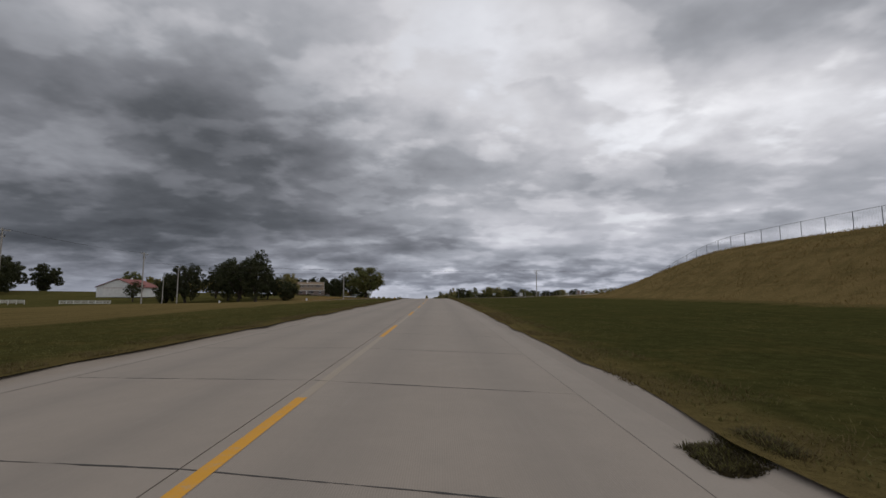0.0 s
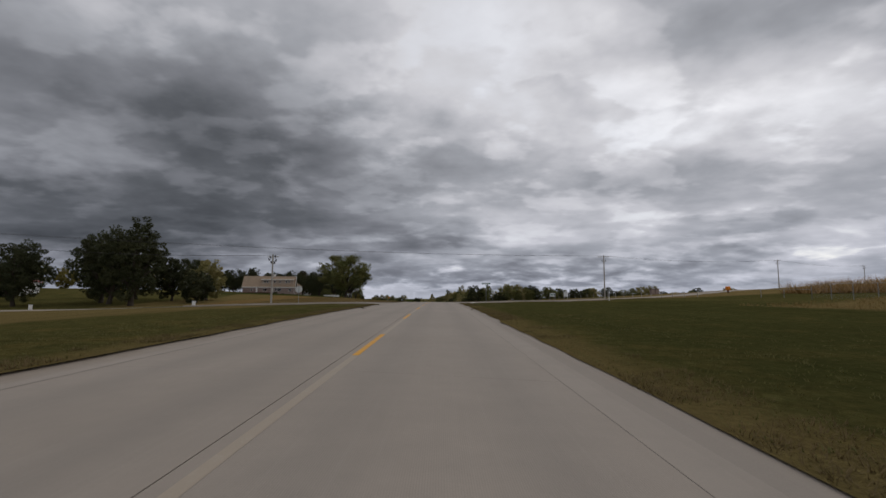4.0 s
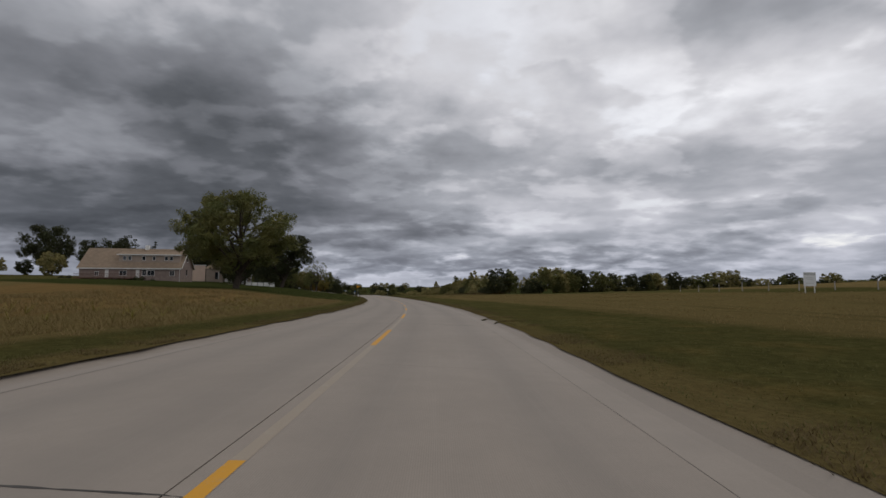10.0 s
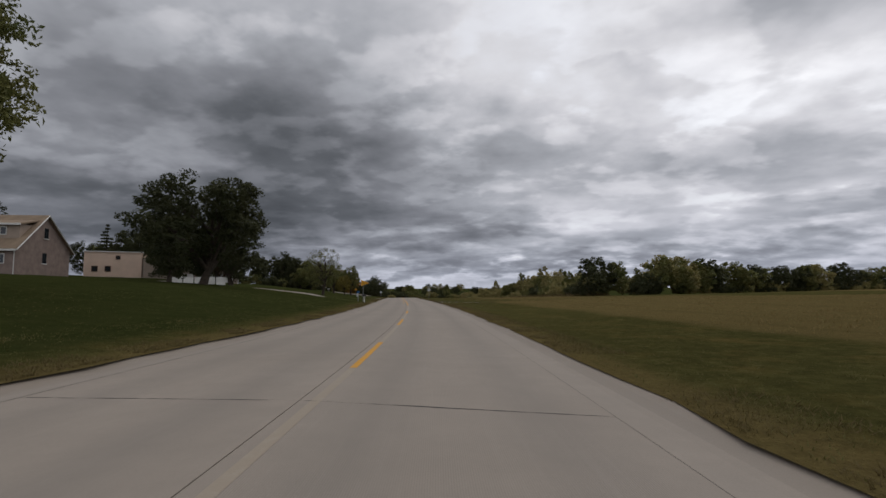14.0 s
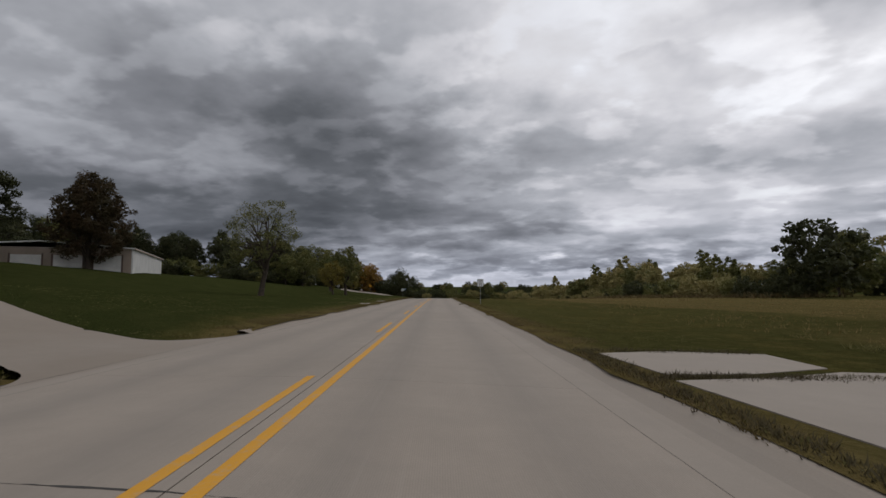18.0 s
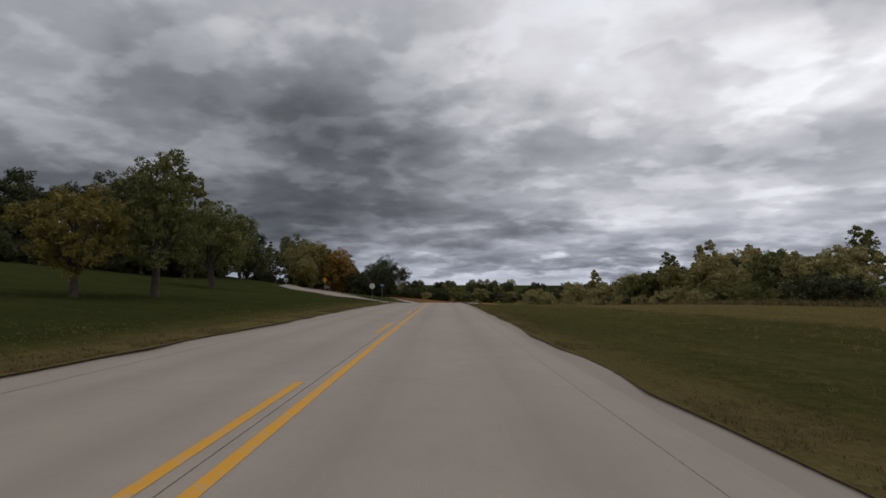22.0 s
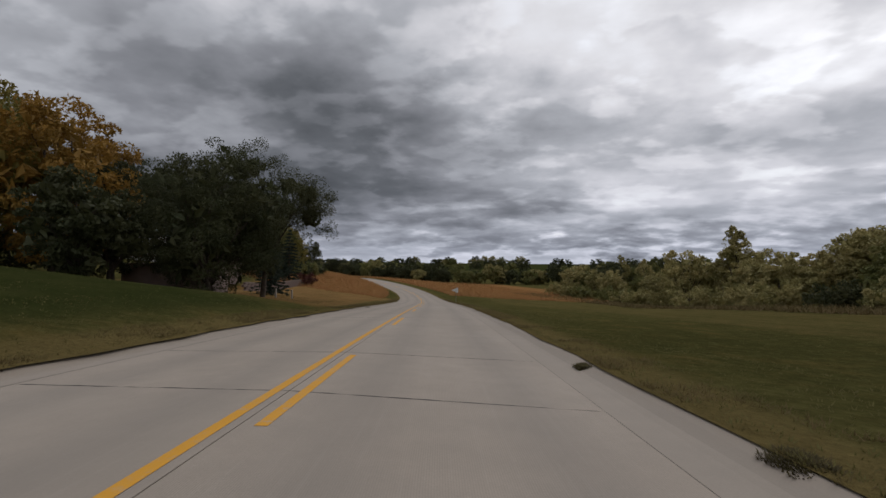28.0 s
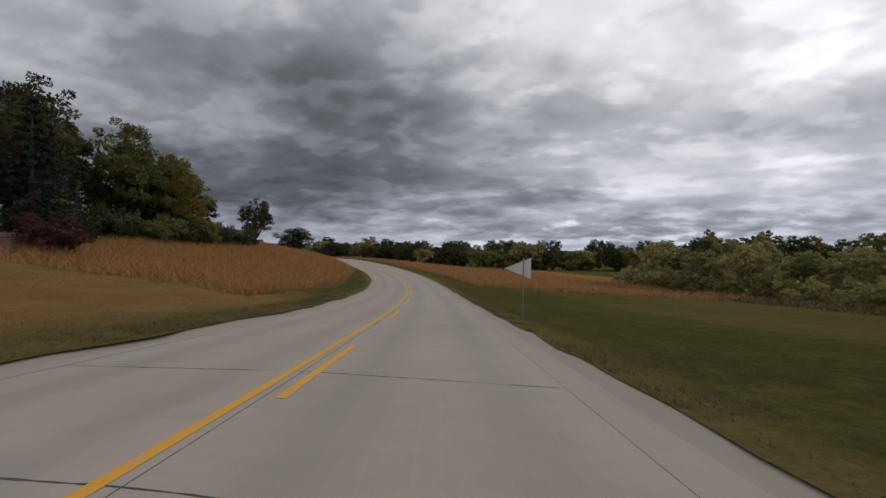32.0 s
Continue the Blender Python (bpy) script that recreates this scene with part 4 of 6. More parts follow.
tree("maple", "brown", 351, -50, 1.0, 1.02, "maple turning dark red on the lawn by the garages", "maple_tree")
tree("open", "green", 340, -20.0, 1.0, 1.08, "thinning tree with bare upper twigs on the mown lawn")
tree("small", "yellow", 369.3, -18.0, 0.78, 1.0, "small yellowing tree with forked trunk on the lawn")
tree("slim", "green", 374.0, -16.6, 0.86, 1.05, "upright green tree on the mown lawn")
tree("slim", "green", 399.4, -25.7, 1.05, 0.95, "rounded green tree on the lawn slope")
for s, d, key, leaf, k in ((372, -92, "round", "dark", 0.8), (384, -84, "belt_a", "olive", 1.0), (392, -74, "belt_a", "dark", 1.1), (398, -64, "round", "dark", 0.8), (404, -54, "belt_a", "dark", 1.05),
                           (410, -48, "full", "dark", 0.95), (416, -44, "round", "dark", 0.98), (431, -40, "round", "green", 1.02), (402, -78, "round", "olive", 0.85), (380, -104, "round", "dark", 0.9),
                           (366, -78, "belt_b", "dark", 1.0), (408, -40, "belt_a", "green", 0.85), (413, -37, "slim", "green", 0.95), (453, -50, "full", "dark", 0.9), (450, -56, "full", "dark", 0.95), (446, -58, "round", "dark", 1.0), (460, -57, "full", "dark", 0.95), (463, -45, "round", "green", 0.8), (468, -51, "full", "green", 0.85)):
    tree(key, leaf, s, d, k, 1.0, "tree in the wooded edge above the lawn", group="wood above the lawn")
for s, d, key, leaf, k in ((472, -28, "round", "amber", 1.06), (471, -34, "round", "yellow", 1.1), (477, -40, "full", "green", 1.15), (461, -33, "belt_a", "olive", 0.8), (458, -31, "small", "yellow", 0.75), (465, -35, "full", "olive", 0.9)):
    tree(key, leaf, s, d, k, 1.0, "autumn maple in amber and yellow above the drive", "maple_tree", group="amber maples")
tree("spruce", "spruce", 472, -46, 1.2, 1.0, "dark evergreen beside the drive", "spruce_tree")
for s, d, key, leaf, k in ((470, -15, "willow", "dark", 0.92), (474.5, -17, "willow", "dark", 0.92), (476.5, -13.5, "weeping", "dark", 1.1), (474, -25, "round", "dark", 0.8), (464, -20, "belt_b", "dark", 0.8)):
    tree(key, leaf, s, d, k, 1.0, "dark drooping tree by the road", "willow_tree", group="drooping trees")
tree("spruce", "spruce", 487.0, -16.5, 0.66, 0.86, "dense blue-green spruce at the edge of the tan bank", "spruce_tree")
for s, d, k in ((524, -29, 0.92), (531, -27, 1.0), (527, -35, 1.1), (538, -31, 0.92), (534, -38, 1.2)):
    tree("spruce", "spruce", s, d, k, 1.0, "dark spruce in the row beside the house", "spruce_tree", group="spruce row")
for s, d, key, leaf, k in ((522, -52, "full", "dark", 1.15), (528, -48, "full", "dark", 1.2), (540, -44, "round", "dark", 1.1), (536, -54, "full", "dark", 1.15), (552, -44, "round", "dark", 0.95), (545, -38, "full", "brown", 0.75)):
    tree(key, leaf, s, d, k, 1.0, "tall dark tree behind the spruces", group="wood on the bank")
for s, d, key, leaf, k in ((565, -38, "full", "green", 1.05), (571, -34, "maple", "yellow", 0.9), (578, -37, "round", "dark", 0.9), (584, -33, "full", "dark", 0.6), (558, -46, "full", "dark", 1.25)):
    tree(key, leaf, s, d, k, 1.0, "tree turning yellow at the end of the bank", group="wood on the bank")
tree("shrub", "red", 527, -22.3, 1.05, 0.85, "round dark red bush on the tan bank", "bush")
tree("full", "dark", 625, -24, 0.76, 1.0, "lone dark tree on the skyline")
tree("round", "dark", 634, -13, 0.92, 0.55, "spreading dome-shaped tree on the skyline")

# belts of trees along the right and beyond
belt_rng = random.Random(9)


def far_wood(points, step, wide, kinds, tones, label, lo, hi):
    """A distant wood of many trees that nobody could count, in one mesh."""
    vs, fs, ms, k = [], [], [], 0
    for (s0, d0), (s1, d1) in zip(points, points[1:]):
        n = max(1, int(math.hypot(s1 - s0, d1 - d0) / step))
        for i in range(n):
            f, w = (i + belt_rng.uniform(0, 0.8)) / n, belt_rng.uniform(0, wide)
            _, lv, lf, _ = TREES[belt_rng.choice(kinds)]
            m = np.array(at(s0 + (s1 - s0) * f + w * 0.3, d0 + (d1 - d0) * f + w, belt_rng.uniform(0, 360), -0.1, belt_rng.uniform(lo, hi)))
            vs.append(lv @ m[:3, :3].T + m[:3, 3])
            fs.append(lf + k)
            ms.append(np.full(len(lf), belt_rng.randrange(len(tones)), np.int32))
            k += len(lv)
    me = mesh("distant_wood", np.concatenate(vs), np.concatenate(fs), None)
    for q in tones:
        me.materials.append(LEAF[q])
    me.polygons.foreach_set("material_index", np.concatenate(ms))
    tagged(new("distant_wood", me), label, "wood", kind="stuff")


def belt(points, step, wide, kinds, tones, label, group, lo=0.75, hi=1.15):
    for (s0, d0), (s1, d1) in zip(points, points[1:]):
        n = max(1, int(math.hypot(s1 - s0, d1 - d0) / step))
        for i in range(n):
            f = (i + belt_rng.uniform(0, 0.8)) / n
            w = belt_rng.uniform(0, wide)
            tree(belt_rng.choice(kinds), belt_rng.choice(tones), s0 + (s1 - s0) * f + w * 0.3, d0 + (d1 - d0) * f + w, belt_rng.uniform(lo, hi), 1.0, label, "bush" if kinds[0] == "scrub" else "tree", group)


ABC = ("belt_a", "belt_b", "belt_c", "belt_a", "belt_b")
OG = ("olive", "green", "light", "dark", "olive", "light")
belt(((350, 54), (385, 58), (430, 64)), 5.0, 12, ABC, OG, "scrubby tree in the wood along the valley, olive and green", "valley wood", 0.5, 0.75)
belt(((430, 64), (480, 64)), 5.0, 13, ABC, OG, "scrubby tree in the wood along the valley, olive and green", "valley wood", 1.0, 1.4)
belt(((482, 64), (532, 60)), 4.5, 12, ABC, ("olive", "light", "green", "light"), "scrubby tree in the wood along the valley, olive and green", "valley wood", 1.05, 1.4)
belt(((530, 60), (560, 62), (600, 70)), 5.0, 13, ABC, OG, "scrubby tree in the wood along the valley, olive and green", "valley wood", 0.75, 1.1)
belt(((346, 49), (385, 54), (430, 59), (480, 59), (530, 55), (560, 56), (600, 64)), 6.0, 3, ("scrub",), ("olive", "dark", "light", "green"), "low tangled scrub at the foot of the wood", "valley scrub", 0.8, 1.15)
belt(((356, 74), (420, 84)), 8.0, 16, ABC, ("olive", "green", "light"), "taller tree deep in the valley wood", "valley wood", 0.6, 0.85)
belt(((440, 84), (525, 80)), 7.0, 14, ABC, ("olive", "green", "light"), "taller tree deep in the valley wood", "valley wood", 1.2, 1.6)
belt(((540, 84), (580, 88), (640, 120)), 8.0, 16, ABC, ("olive", "green", "light"), "taller tree deep in the valley wood", "valley wood", 0.8, 1.15)
far_wood(((345, 52), (360, 80), (380, 115), (400, 165), (414, 230), (424, 300), (430, 400)), 5.5, 9, ("far_a", "far_b", "belt_a"), ("dark", "green", "olive"), "dark belt of trees across the fields", 0.85, 1.3)
far_wood(((352, 66), (378, 110), (398, 160), (412, 225), (422, 295)), 8.0, 4, ("scrub",), ("dark", "olive"), "low scrub in the belt across the fields", 0.9, 1.2)
far_wood(((600, 78), (640, 114), (672, 160), (700, 230)), 7.0, 16, ("far_a", "far_b"), ("olive", "green", "dark"), "olive wood past the valley", 0.95, 1.3)
far_wood(((712, 10), (690, 20), (668, 36), (656, 56), (646, 88), (640, 112)), 2.1, 14, ("far_a", "far_b", "far_b"), ("dark", "olive", "dark", "green"), "dark wood beyond the russet prairie", 0.85, 1.15)
far_wood(((850, 30), (830, 100), (800, 190), (790, 280)), 7, 30, ("far_a", "far_b"), ("dark", "green", "dark"), "dark wood on the far ridge", 0.9, 1.3)
far_wood(((1180, -190), (1140, -40), (1110, 120), (1080, 320)), 6.5, 40, ("far_a", "far_b"), ("dark", "green", "olive"), "hazy wood along the skyline", 1.1, 1.6)
far_wood(((1010, -60), (990, 20), (960, 70), (900, 110)), 4.5, 30, ("far_a", "far_b", "far_b"), ("dark", "olive"), "dark wood closing the view on the far ridge", 0.8, 1.25)
belt(((356, -76), (372, -72), (392, -64), (408, -52), (426, -46)), 4.5, 5, ("scrub",), ("dark", "green", "dark"), "dark undergrowth below the wood above the lawn", "lawn undergrowth", 0.75, 1.1)
belt(((392, -52), (404, -46), (414, -41), (425, -40)), 3.2, 3, ("scrub",), ("dark", "green"), "dark undergrowth below the wood above the lawn", "lawn undergrowth", 0.6, 0.85)
belt(((448, -46), (458, -40), (468, -36), (478, -34)), 4.0, 5, ("scrub",), ("dark", "brown", "dark"), "dark undergrowth below the amber maples", "lawn undergrowth", 0.6, 0.8)
belt(((372, -98), (392, -80), (409, -60)), 4.2, 6, ("full", "round"), ("dark", "dark", "green"), "tree in the wooded edge above the lawn", "wood above the lawn", 0.65, 0.95)
tree("round", "dark", 446, -43, 0.88, 1.0, "broad dark tree above the bend of the drive")
belt(((420, -49), (432, -47), (444, -53)), 2.6, 4, ("scrub",), ("dark", "dark", "green"), "dark undergrowth below the wood above the lawn", "lawn undergrowth", 0.9, 1.2)
belt(((538, -36), (556, -34), (576, -31), (592, -28)), 3.0, 4, ("scrub",), ("dark", "green", "dark"), "dark undergrowth along the top of the bank", "bank undergrowth", 0.6, 0.9)
belt(((540, -50), (560, -44), (578, -39)), 4.5, 6, ("full", "round"), ("dark", "green", "dark"), "tree in the wood on the bank", "wood on the bank", 0.65, 0.95)
tree("belt_c", "green", 375.5, 57, 0.68, 1.0, "tall poplar standing over the scrub", "poplar_tree")
tree("belt_c", "green", 379, 62, 0.66, 1.0, "tall poplar standing over the scrub", "poplar_tree")
tree("belt_a", "light", 538, 61, 1.25, 1.05, "broad pale olive tree at the front of the wood")
tree("round", "yellow", 474, 74, 0.85, 1.0, "yellow tree in the valley wood")
tree("round", "dark", 482, 71, 1.0, 1.0, "dark tree over the valley wood")
tree("belt_b", "yellow", 604, 76, 0.55, 1.0, "small yellow bush at the wood's edge", "bush")


# ---- roadside furniture ----
def octagon(r):
    return [(r * math.cos(radians(22.5 + 45 * i)), r * math.sin(radians(22.5 + 45 * i))) for i in range(8)]


def plate(outline, mat, name, parent, z, y=0.0, thick=0.004, label=""):
    bm = prism([(x, q + z) for x, q in outline], thick)
    bm.transform(Matrix.Translation((0, y, 0)))
    return part(name, bm, mat, parent, label)


def post(parent, h, r=0.03, mat=None, name="post"):
    return part(name, rod((0, 0, -0.4), (0, 0, h), r, r, 8), mat or steel, parent)


def lettering(words, size, parent, z, y, x=0.0, mat=None, turn=180):
    """Flat letters in the built-in face, turned to look back along the road."""
    cu = bpy.data.curves.new("letters", "FONT")
    cu.body, cu.size, cu.align_x, cu.align_y, cu.extrude = words, size, "CENTER", "CENTER", 0.001
    tmp = new("letters", cu)
    me = bpy.data.meshes.new_from_object(tmp.evaluated_get(bpy.context.evaluated_depsgraph_get()))
    bpy.data.objects.remove(tmp)
    me.materials.clear()
    me.materials.append(mat or sign_black)
    ob = new("lettering", me)
    ob.parent, ob.matrix_local = parent, pose(x, y, z, 90, 0, 0)
    return ob


def bar(parent, w, h, x, y, z, mat, name="text_bar"):
    return part(name, box(w, 0.003, h, (x, y, z - h / 2)), mat, parent)


def stop_sign(s, d, turn, size, label):
    ob = thing("stop_sign", at(s, d, turn), label, "stop sign")
    post(ob, 2.75 if size > 0.4 else 2.05)
    plate(octagon(size), sign_back, "sign_back", ob, 2.75 - size if size > 0.4 else 1.75, 0.035)
    return ob


stop_sign(125.0, -16.2, 10, 0.46, "bare grey back of an octagonal stop sign on a steel post")
stop_sign(152.3, 12.1, -62, 0.40, "octagonal stop sign turned nearly edge-on on a thin post")
stop_sign(412.4, -8.6, 8, 0.42, "octagonal stop sign seen from its pale bare back")

ob = thing("speed_limit_sign", at(333.25, 6.4, -3, 0.17, 0.875), "white speed limit sign with black figures on a thin post", "road sign")
part("post", rod((0, 0, -0.9), (0, 0, 2.2), 0.03, 0.03, 8), steel, ob)
plate([(-0.38, 0), (0.38, 0), (0.38, 0.92), (-0.38, 0.92)], sign_white, "sign_face", ob, 1.98, -0.04)
for w, q in ((0.02, -0.35), (0.02, 0.35)):
    bar(ob, w, 0.86, q, -0.045, 2.44, sign_black, "border")
for q in (2.01, 2.87):
    bar(ob, 0.72, 0.02, 0, -0.045, q, sign_black, "border")
lettering("SPEED", 0.20, ob, 2.75, -0.048)
lettering("LIMIT", 0.20, ob, 2.57, -0.048)
lettering("35", 0.46, ob, 2.25, -0.048)

ob = thing("no_passing_sign", at(289.3, -6.1, 4), "yellow pennant sign reading no passing zone on a post", "road sign")
post(ob, 3.1)
plate([(-0.30, 0.0), (0.85, 0.45), (-0.30, 0.90)], sign_yellow, "sign_face", ob, 2.35, -0.04)
lettering("NO", 0.19, ob, 2.99, -0.048, -0.12)
lettering("PASSING", 0.17, ob, 2.80, -0.048, 0.10)
lettering("ZONE", 0.17, ob, 2.61, -0.048, -0.05)

ob = thing("mailbox", at(288.7, -5.9, 0), "black mailbox on a thick white post", "mailbox")
part("post", box(0.13, 0.13, 1.05, (0, 0, -0.2), 0.01), white_paint, ob)
bm = prism([(-0.16, 0), (0.16, 0), (0.16, 0.18)] + [(0.16 * math.cos(a), 0.18 + 0.13 * math.sin(a)) for a in np.linspace(0.2, math.pi - 0.2, 8)] + [(-0.16, 0.18)], 0.52)
bm.transform(Matrix.Rotation(radians(90), 4, "Z") @ Matrix.Translation((0, -0.26, 0.85)))
part("box", bm, black_plastic, ob)
part("shelf", box(0.55, 0.2, 0.03, (0, 0, 0.83)), white_paint, ob)
ob = thing("newspaper_box", at(289.4, -6.8, 0), "blue and grey newspaper tube on a slim post", "newspaper box")
part("post", box(0.06, 0.06, 1.6, (0, 0, -0.3)), steel, ob)
part("tube", box(0.34, 0.2, 0.2, (0, 0, 1.3), 0.02), sign_blue, ob)
part("panel", box(0.22, 0.08, 0.5, (-0.12, 0, 0.75), 0.01), sign_back, ob)


def street_sign(s, d, turn, mat, h, label, w=1.25):
    """Two name blades across one another, with unreadable lettering as bars."""
    ob = thing("street_name_sign", at(s, d, turn), label, "street sign")
    post(ob, h - 0.25, 0.028)
    top = part("name_blade", box(w, 0.02, 0.2, (0, 0, h - 0.2), 0.004), mat, ob)
    part("text_bar", box(w * 0.72, 0.004, 0.10, (-w * 0.06, -0.013, h - 0.15)), sign_white, top)
    low = part("name_blade", box(0.02, 0.75, 0.18, (0, 0, h - 0.42), 0.004, None, Matrix.Rotation(radians(-20), 4, "Z")), mat, ob)
    return ob


street_sign(131.2, 8.6, 4, sign_green, 2.85, "green street name blades on a steel post at the corner")
street_sign(428.8, -9.3, -6, sign_blue, 2.6, "blue street name blades on a post at the corner", 0.9)

ob = thing("warning_sign", at(432.3, -20.7, -14), "yellow diamond warning sign beside the drive", "road sign")
post(ob, 2.4)
plate([(0, -0.5), (0.5, 0), (0, 0.5), (-0.5, 0)], sign_yellow, "sign_face", ob, 2.05, -0.04)
bar(ob, 0.2, 0.3, 0, -0.046, 2.05, sign_black, "symbol_bar")

ob = thing("pennant_sign", at(517.5, 5.9, 3), "bare back of a pennant sign on a steel post", "road sign")
post(ob, 2.6)
plate([(0.35, 0.0), (-0.85, 0.48), (0.35, 0.96)], sign_back, "sign_back", ob, 1.65, 0.03)
part("brace", box(0.9, 0.02, 0.04, (-0.2, 0.05, 2.1)), steel, ob)

ob = thing("white_mailbox", at(457.8, -36.7, 0), "white mailbox board with dark panel by the drive", "mailbox")
part("post", box(0.1, 0.1, 1.2, (0, 0, -0.2)), white_paint, ob)
part("box", box(0.95, 0.3, 0.75, (0, 0, 0.9), 0.03), white_paint, ob)
part("panel", box(0.35, 0.02, 0.3, (0.12, -0.17, 1.1)), black_plastic, ob)

ob = thing("notice_board", at(137.5, 19.7, -14, 0, 0.85), "white notice board with green print on two posts", "notice board")
for x in (-0.45, 0.45):
    part("post", box(0.05, 0.05, 1.7, (x, 0, -0.3)), steel, ob)
part("board", box(0.98, 0.02, 0.62, (0, -0.03, 1.0)), sign_white, ob)
for q, w in ((1.42, 0.6), (1.26, 0.48)):
    bar(ob, w, 0.08, -0.1, -0.043, q, sign_green)
bar(ob, 0.16, 0.34, 0.36, -0.043, 1.32, sign_black, "logo_panel")

ob = thing("field_board", at(207.0, 45, -10), "white for-sale board on two posts in the field", "sign board")
for x in (-0.5, 0.5):
    part("post", box(0.08, 0.06, 1.2, (x, 0, -0.4)), white_paint, ob)
part("board", box(1.3, 0.04, 1.55, (0, -0.05, 0.7)), sign_white, ob)
lettering("FOR SALE", 0.27, ob, 2.02, -0.078)
for q, w in ((1.62, 0.8), (1.42, 0.6), (1.0, 0.9)):
    bar(ob, w, 0.10, 0, -0.075, q, sign_back)

ob = thing("marker_post", at(140.1, 29.6), "thin white utility marker post in the grass", "marker post")
part("post", box(0.09, 0.05, 1.75, (0, 0, -0.2), 0.01), white_paint, ob)
for s, d in ((137.5, -36), (139.5, -62)):
    ob = thing("utility_pedestal", at(s, d), "short pale utility pedestal by the side road", "utility box")
    part("body", box(0.4, 0.35, 0.75, (0, 0, -0.1), 0.03), white_paint, ob)
    part("cap", box(0.44, 0.39, 0.08, (0, 0, 0.62), 0.02), sign_back, ob)
for s, d in ((199, 69), (203, 73)):
    ob = thing("gate_pillar", at(s, d), "square brown brick gate pillar in the field", "pillar")
    part("shaft", box(1.1, 1.1, 1.9, (0, 0, -0.3), 0.02), brick_wall, ob)
    part("cap", box(1.3, 1.3, 0.18, (0, 0, 1.6), 0.03), dark_brick, ob)
ob = thing("orange_hopper", at(178, 76), "orange box on a post by the side road", "utility box")
part("body", box(0.9, 0.9, 0.9, (0, 0, 0.7), 0.08), orange_plastic, ob)
part("leg", box(0.3, 0.3, 1.0, (0, 0, -0.2)), brown_wood, ob)


# poles and wires
def utility_pole(s, d, h, turn, label, arm=2.4, brace=True, lamp=False):
    ob = thing("utility_pole", at(s, d, turn), label, "utility pole", "utility poles")
    part("pole", rod((0, 0, -0.5), (0, 0, h), 0.17, 0.11, 10), pole_wood, ob)
    a = part("crossarm", box(0.10, arm, 0.12, (0.14, 0, h - 0.45), 0.01), pole_wood, ob)
    for y in (-arm / 2 + 0.12, -arm / 6, arm / 2 - 0.12):
        part("insulator", rod((0.14, y, h - 0.33), (0.14, y, h - 0.12), 0.05, 0.03, 8), sign_back, a)
    if brace:
        for y in (-1, 1):
            part("brace", rod((0.08, y * arm * 0.32, h - 0.45), (0.08, 0, h - 1.3), 0.022), steel, ob)
        for y in (-0.32, 0.32):
            part("cutout", rod((0.05, y, h - 1.5), (0.05, y * 1.5, h - 1.1), 0.06), black_plastic, ob)
        part("lower_arm", box(0.06, 1.0, 0.08, (0.1, 0, h - 1.55)), pole_wood, ob)
    return ob


POLES = ((78, -70, 13.0, 0), (114, -69, 12.5, 0), (143, -76, 11.0, 15), (150, -84, 9.0, 15), (143.8, -26.4, 8.4, 75), (171.2, 40.8, 10.2, 75), (205, 118, 9.5, 75), (247, 205, 9.5, 75))
for s, d, h, turn in POLES:
    utility_pole(s, d, h, turn, "weathered wooden utility pole with crossarm", 2.6 if h > 10 else 2.0)
ob = thing("transformer", at(143.8, -26.4, 75), "cluster of switchgear hung high on a utility pole", "transformer")
for x, y, z in ((0.3, 0.35, 6.9), (-0.25, 0.45, 7.35), (0.2, -0.4, 7.2), (-0.2, -0.4, 6.8), (0.1, 0.5, 7.8), (-0.1, -0.45, 7.9)):
    part("switch", rod((x, y, z), (x * 1.3, y * 1.3, z + 0.38), 0.12, 0.09, 8), black_plastic, ob)


def wire(a, b, sag, name="overhead_wire"):
    pts = [a.lerp(b, i / 14) - Vector((0, 0, 4 * sag * (i / 14) * (1 - i / 14))) for i in range(15)]
    v, f = limb(np.array(pts), [0.009] * 15, 4)
    return tagged(new(name, mesh(name, v, f, black_plastic)), "thin dark overhead wire sagging between poles", "wire", "overhead wires")


def wires(i, j, sag, drop=0.12):
    (s0, d0, h0, t0), (s1, d1, h1, t1) = POLES[i], POLES[j]
    for y in (-0.9, 0, 0.9):
        a, b = at(s0, d0, t0) @ Vector((0.14, y, h0 - drop)), at(s1, d1, t1) @ Vector((0.14, y, h1 - 0.12))
        wire(a, b, sag)


for i, j, sag in ((0, 1, 0.5), (1, 2, 0.4), (2, 4, 0.7), (1, 5, 1.1), (5, 6, 1.0), (6, 7, 1.0)):
    wires(i, j, sag, 2.6 if j == 5 else 0.12)

# chain-link fence round the mound
mesh_wire, _ft, _fb = material("chain_link", 0.5, 0.6)
_fb.inputs["Base Color"].default_value = (0.3, 0.3, 0.31, 1)


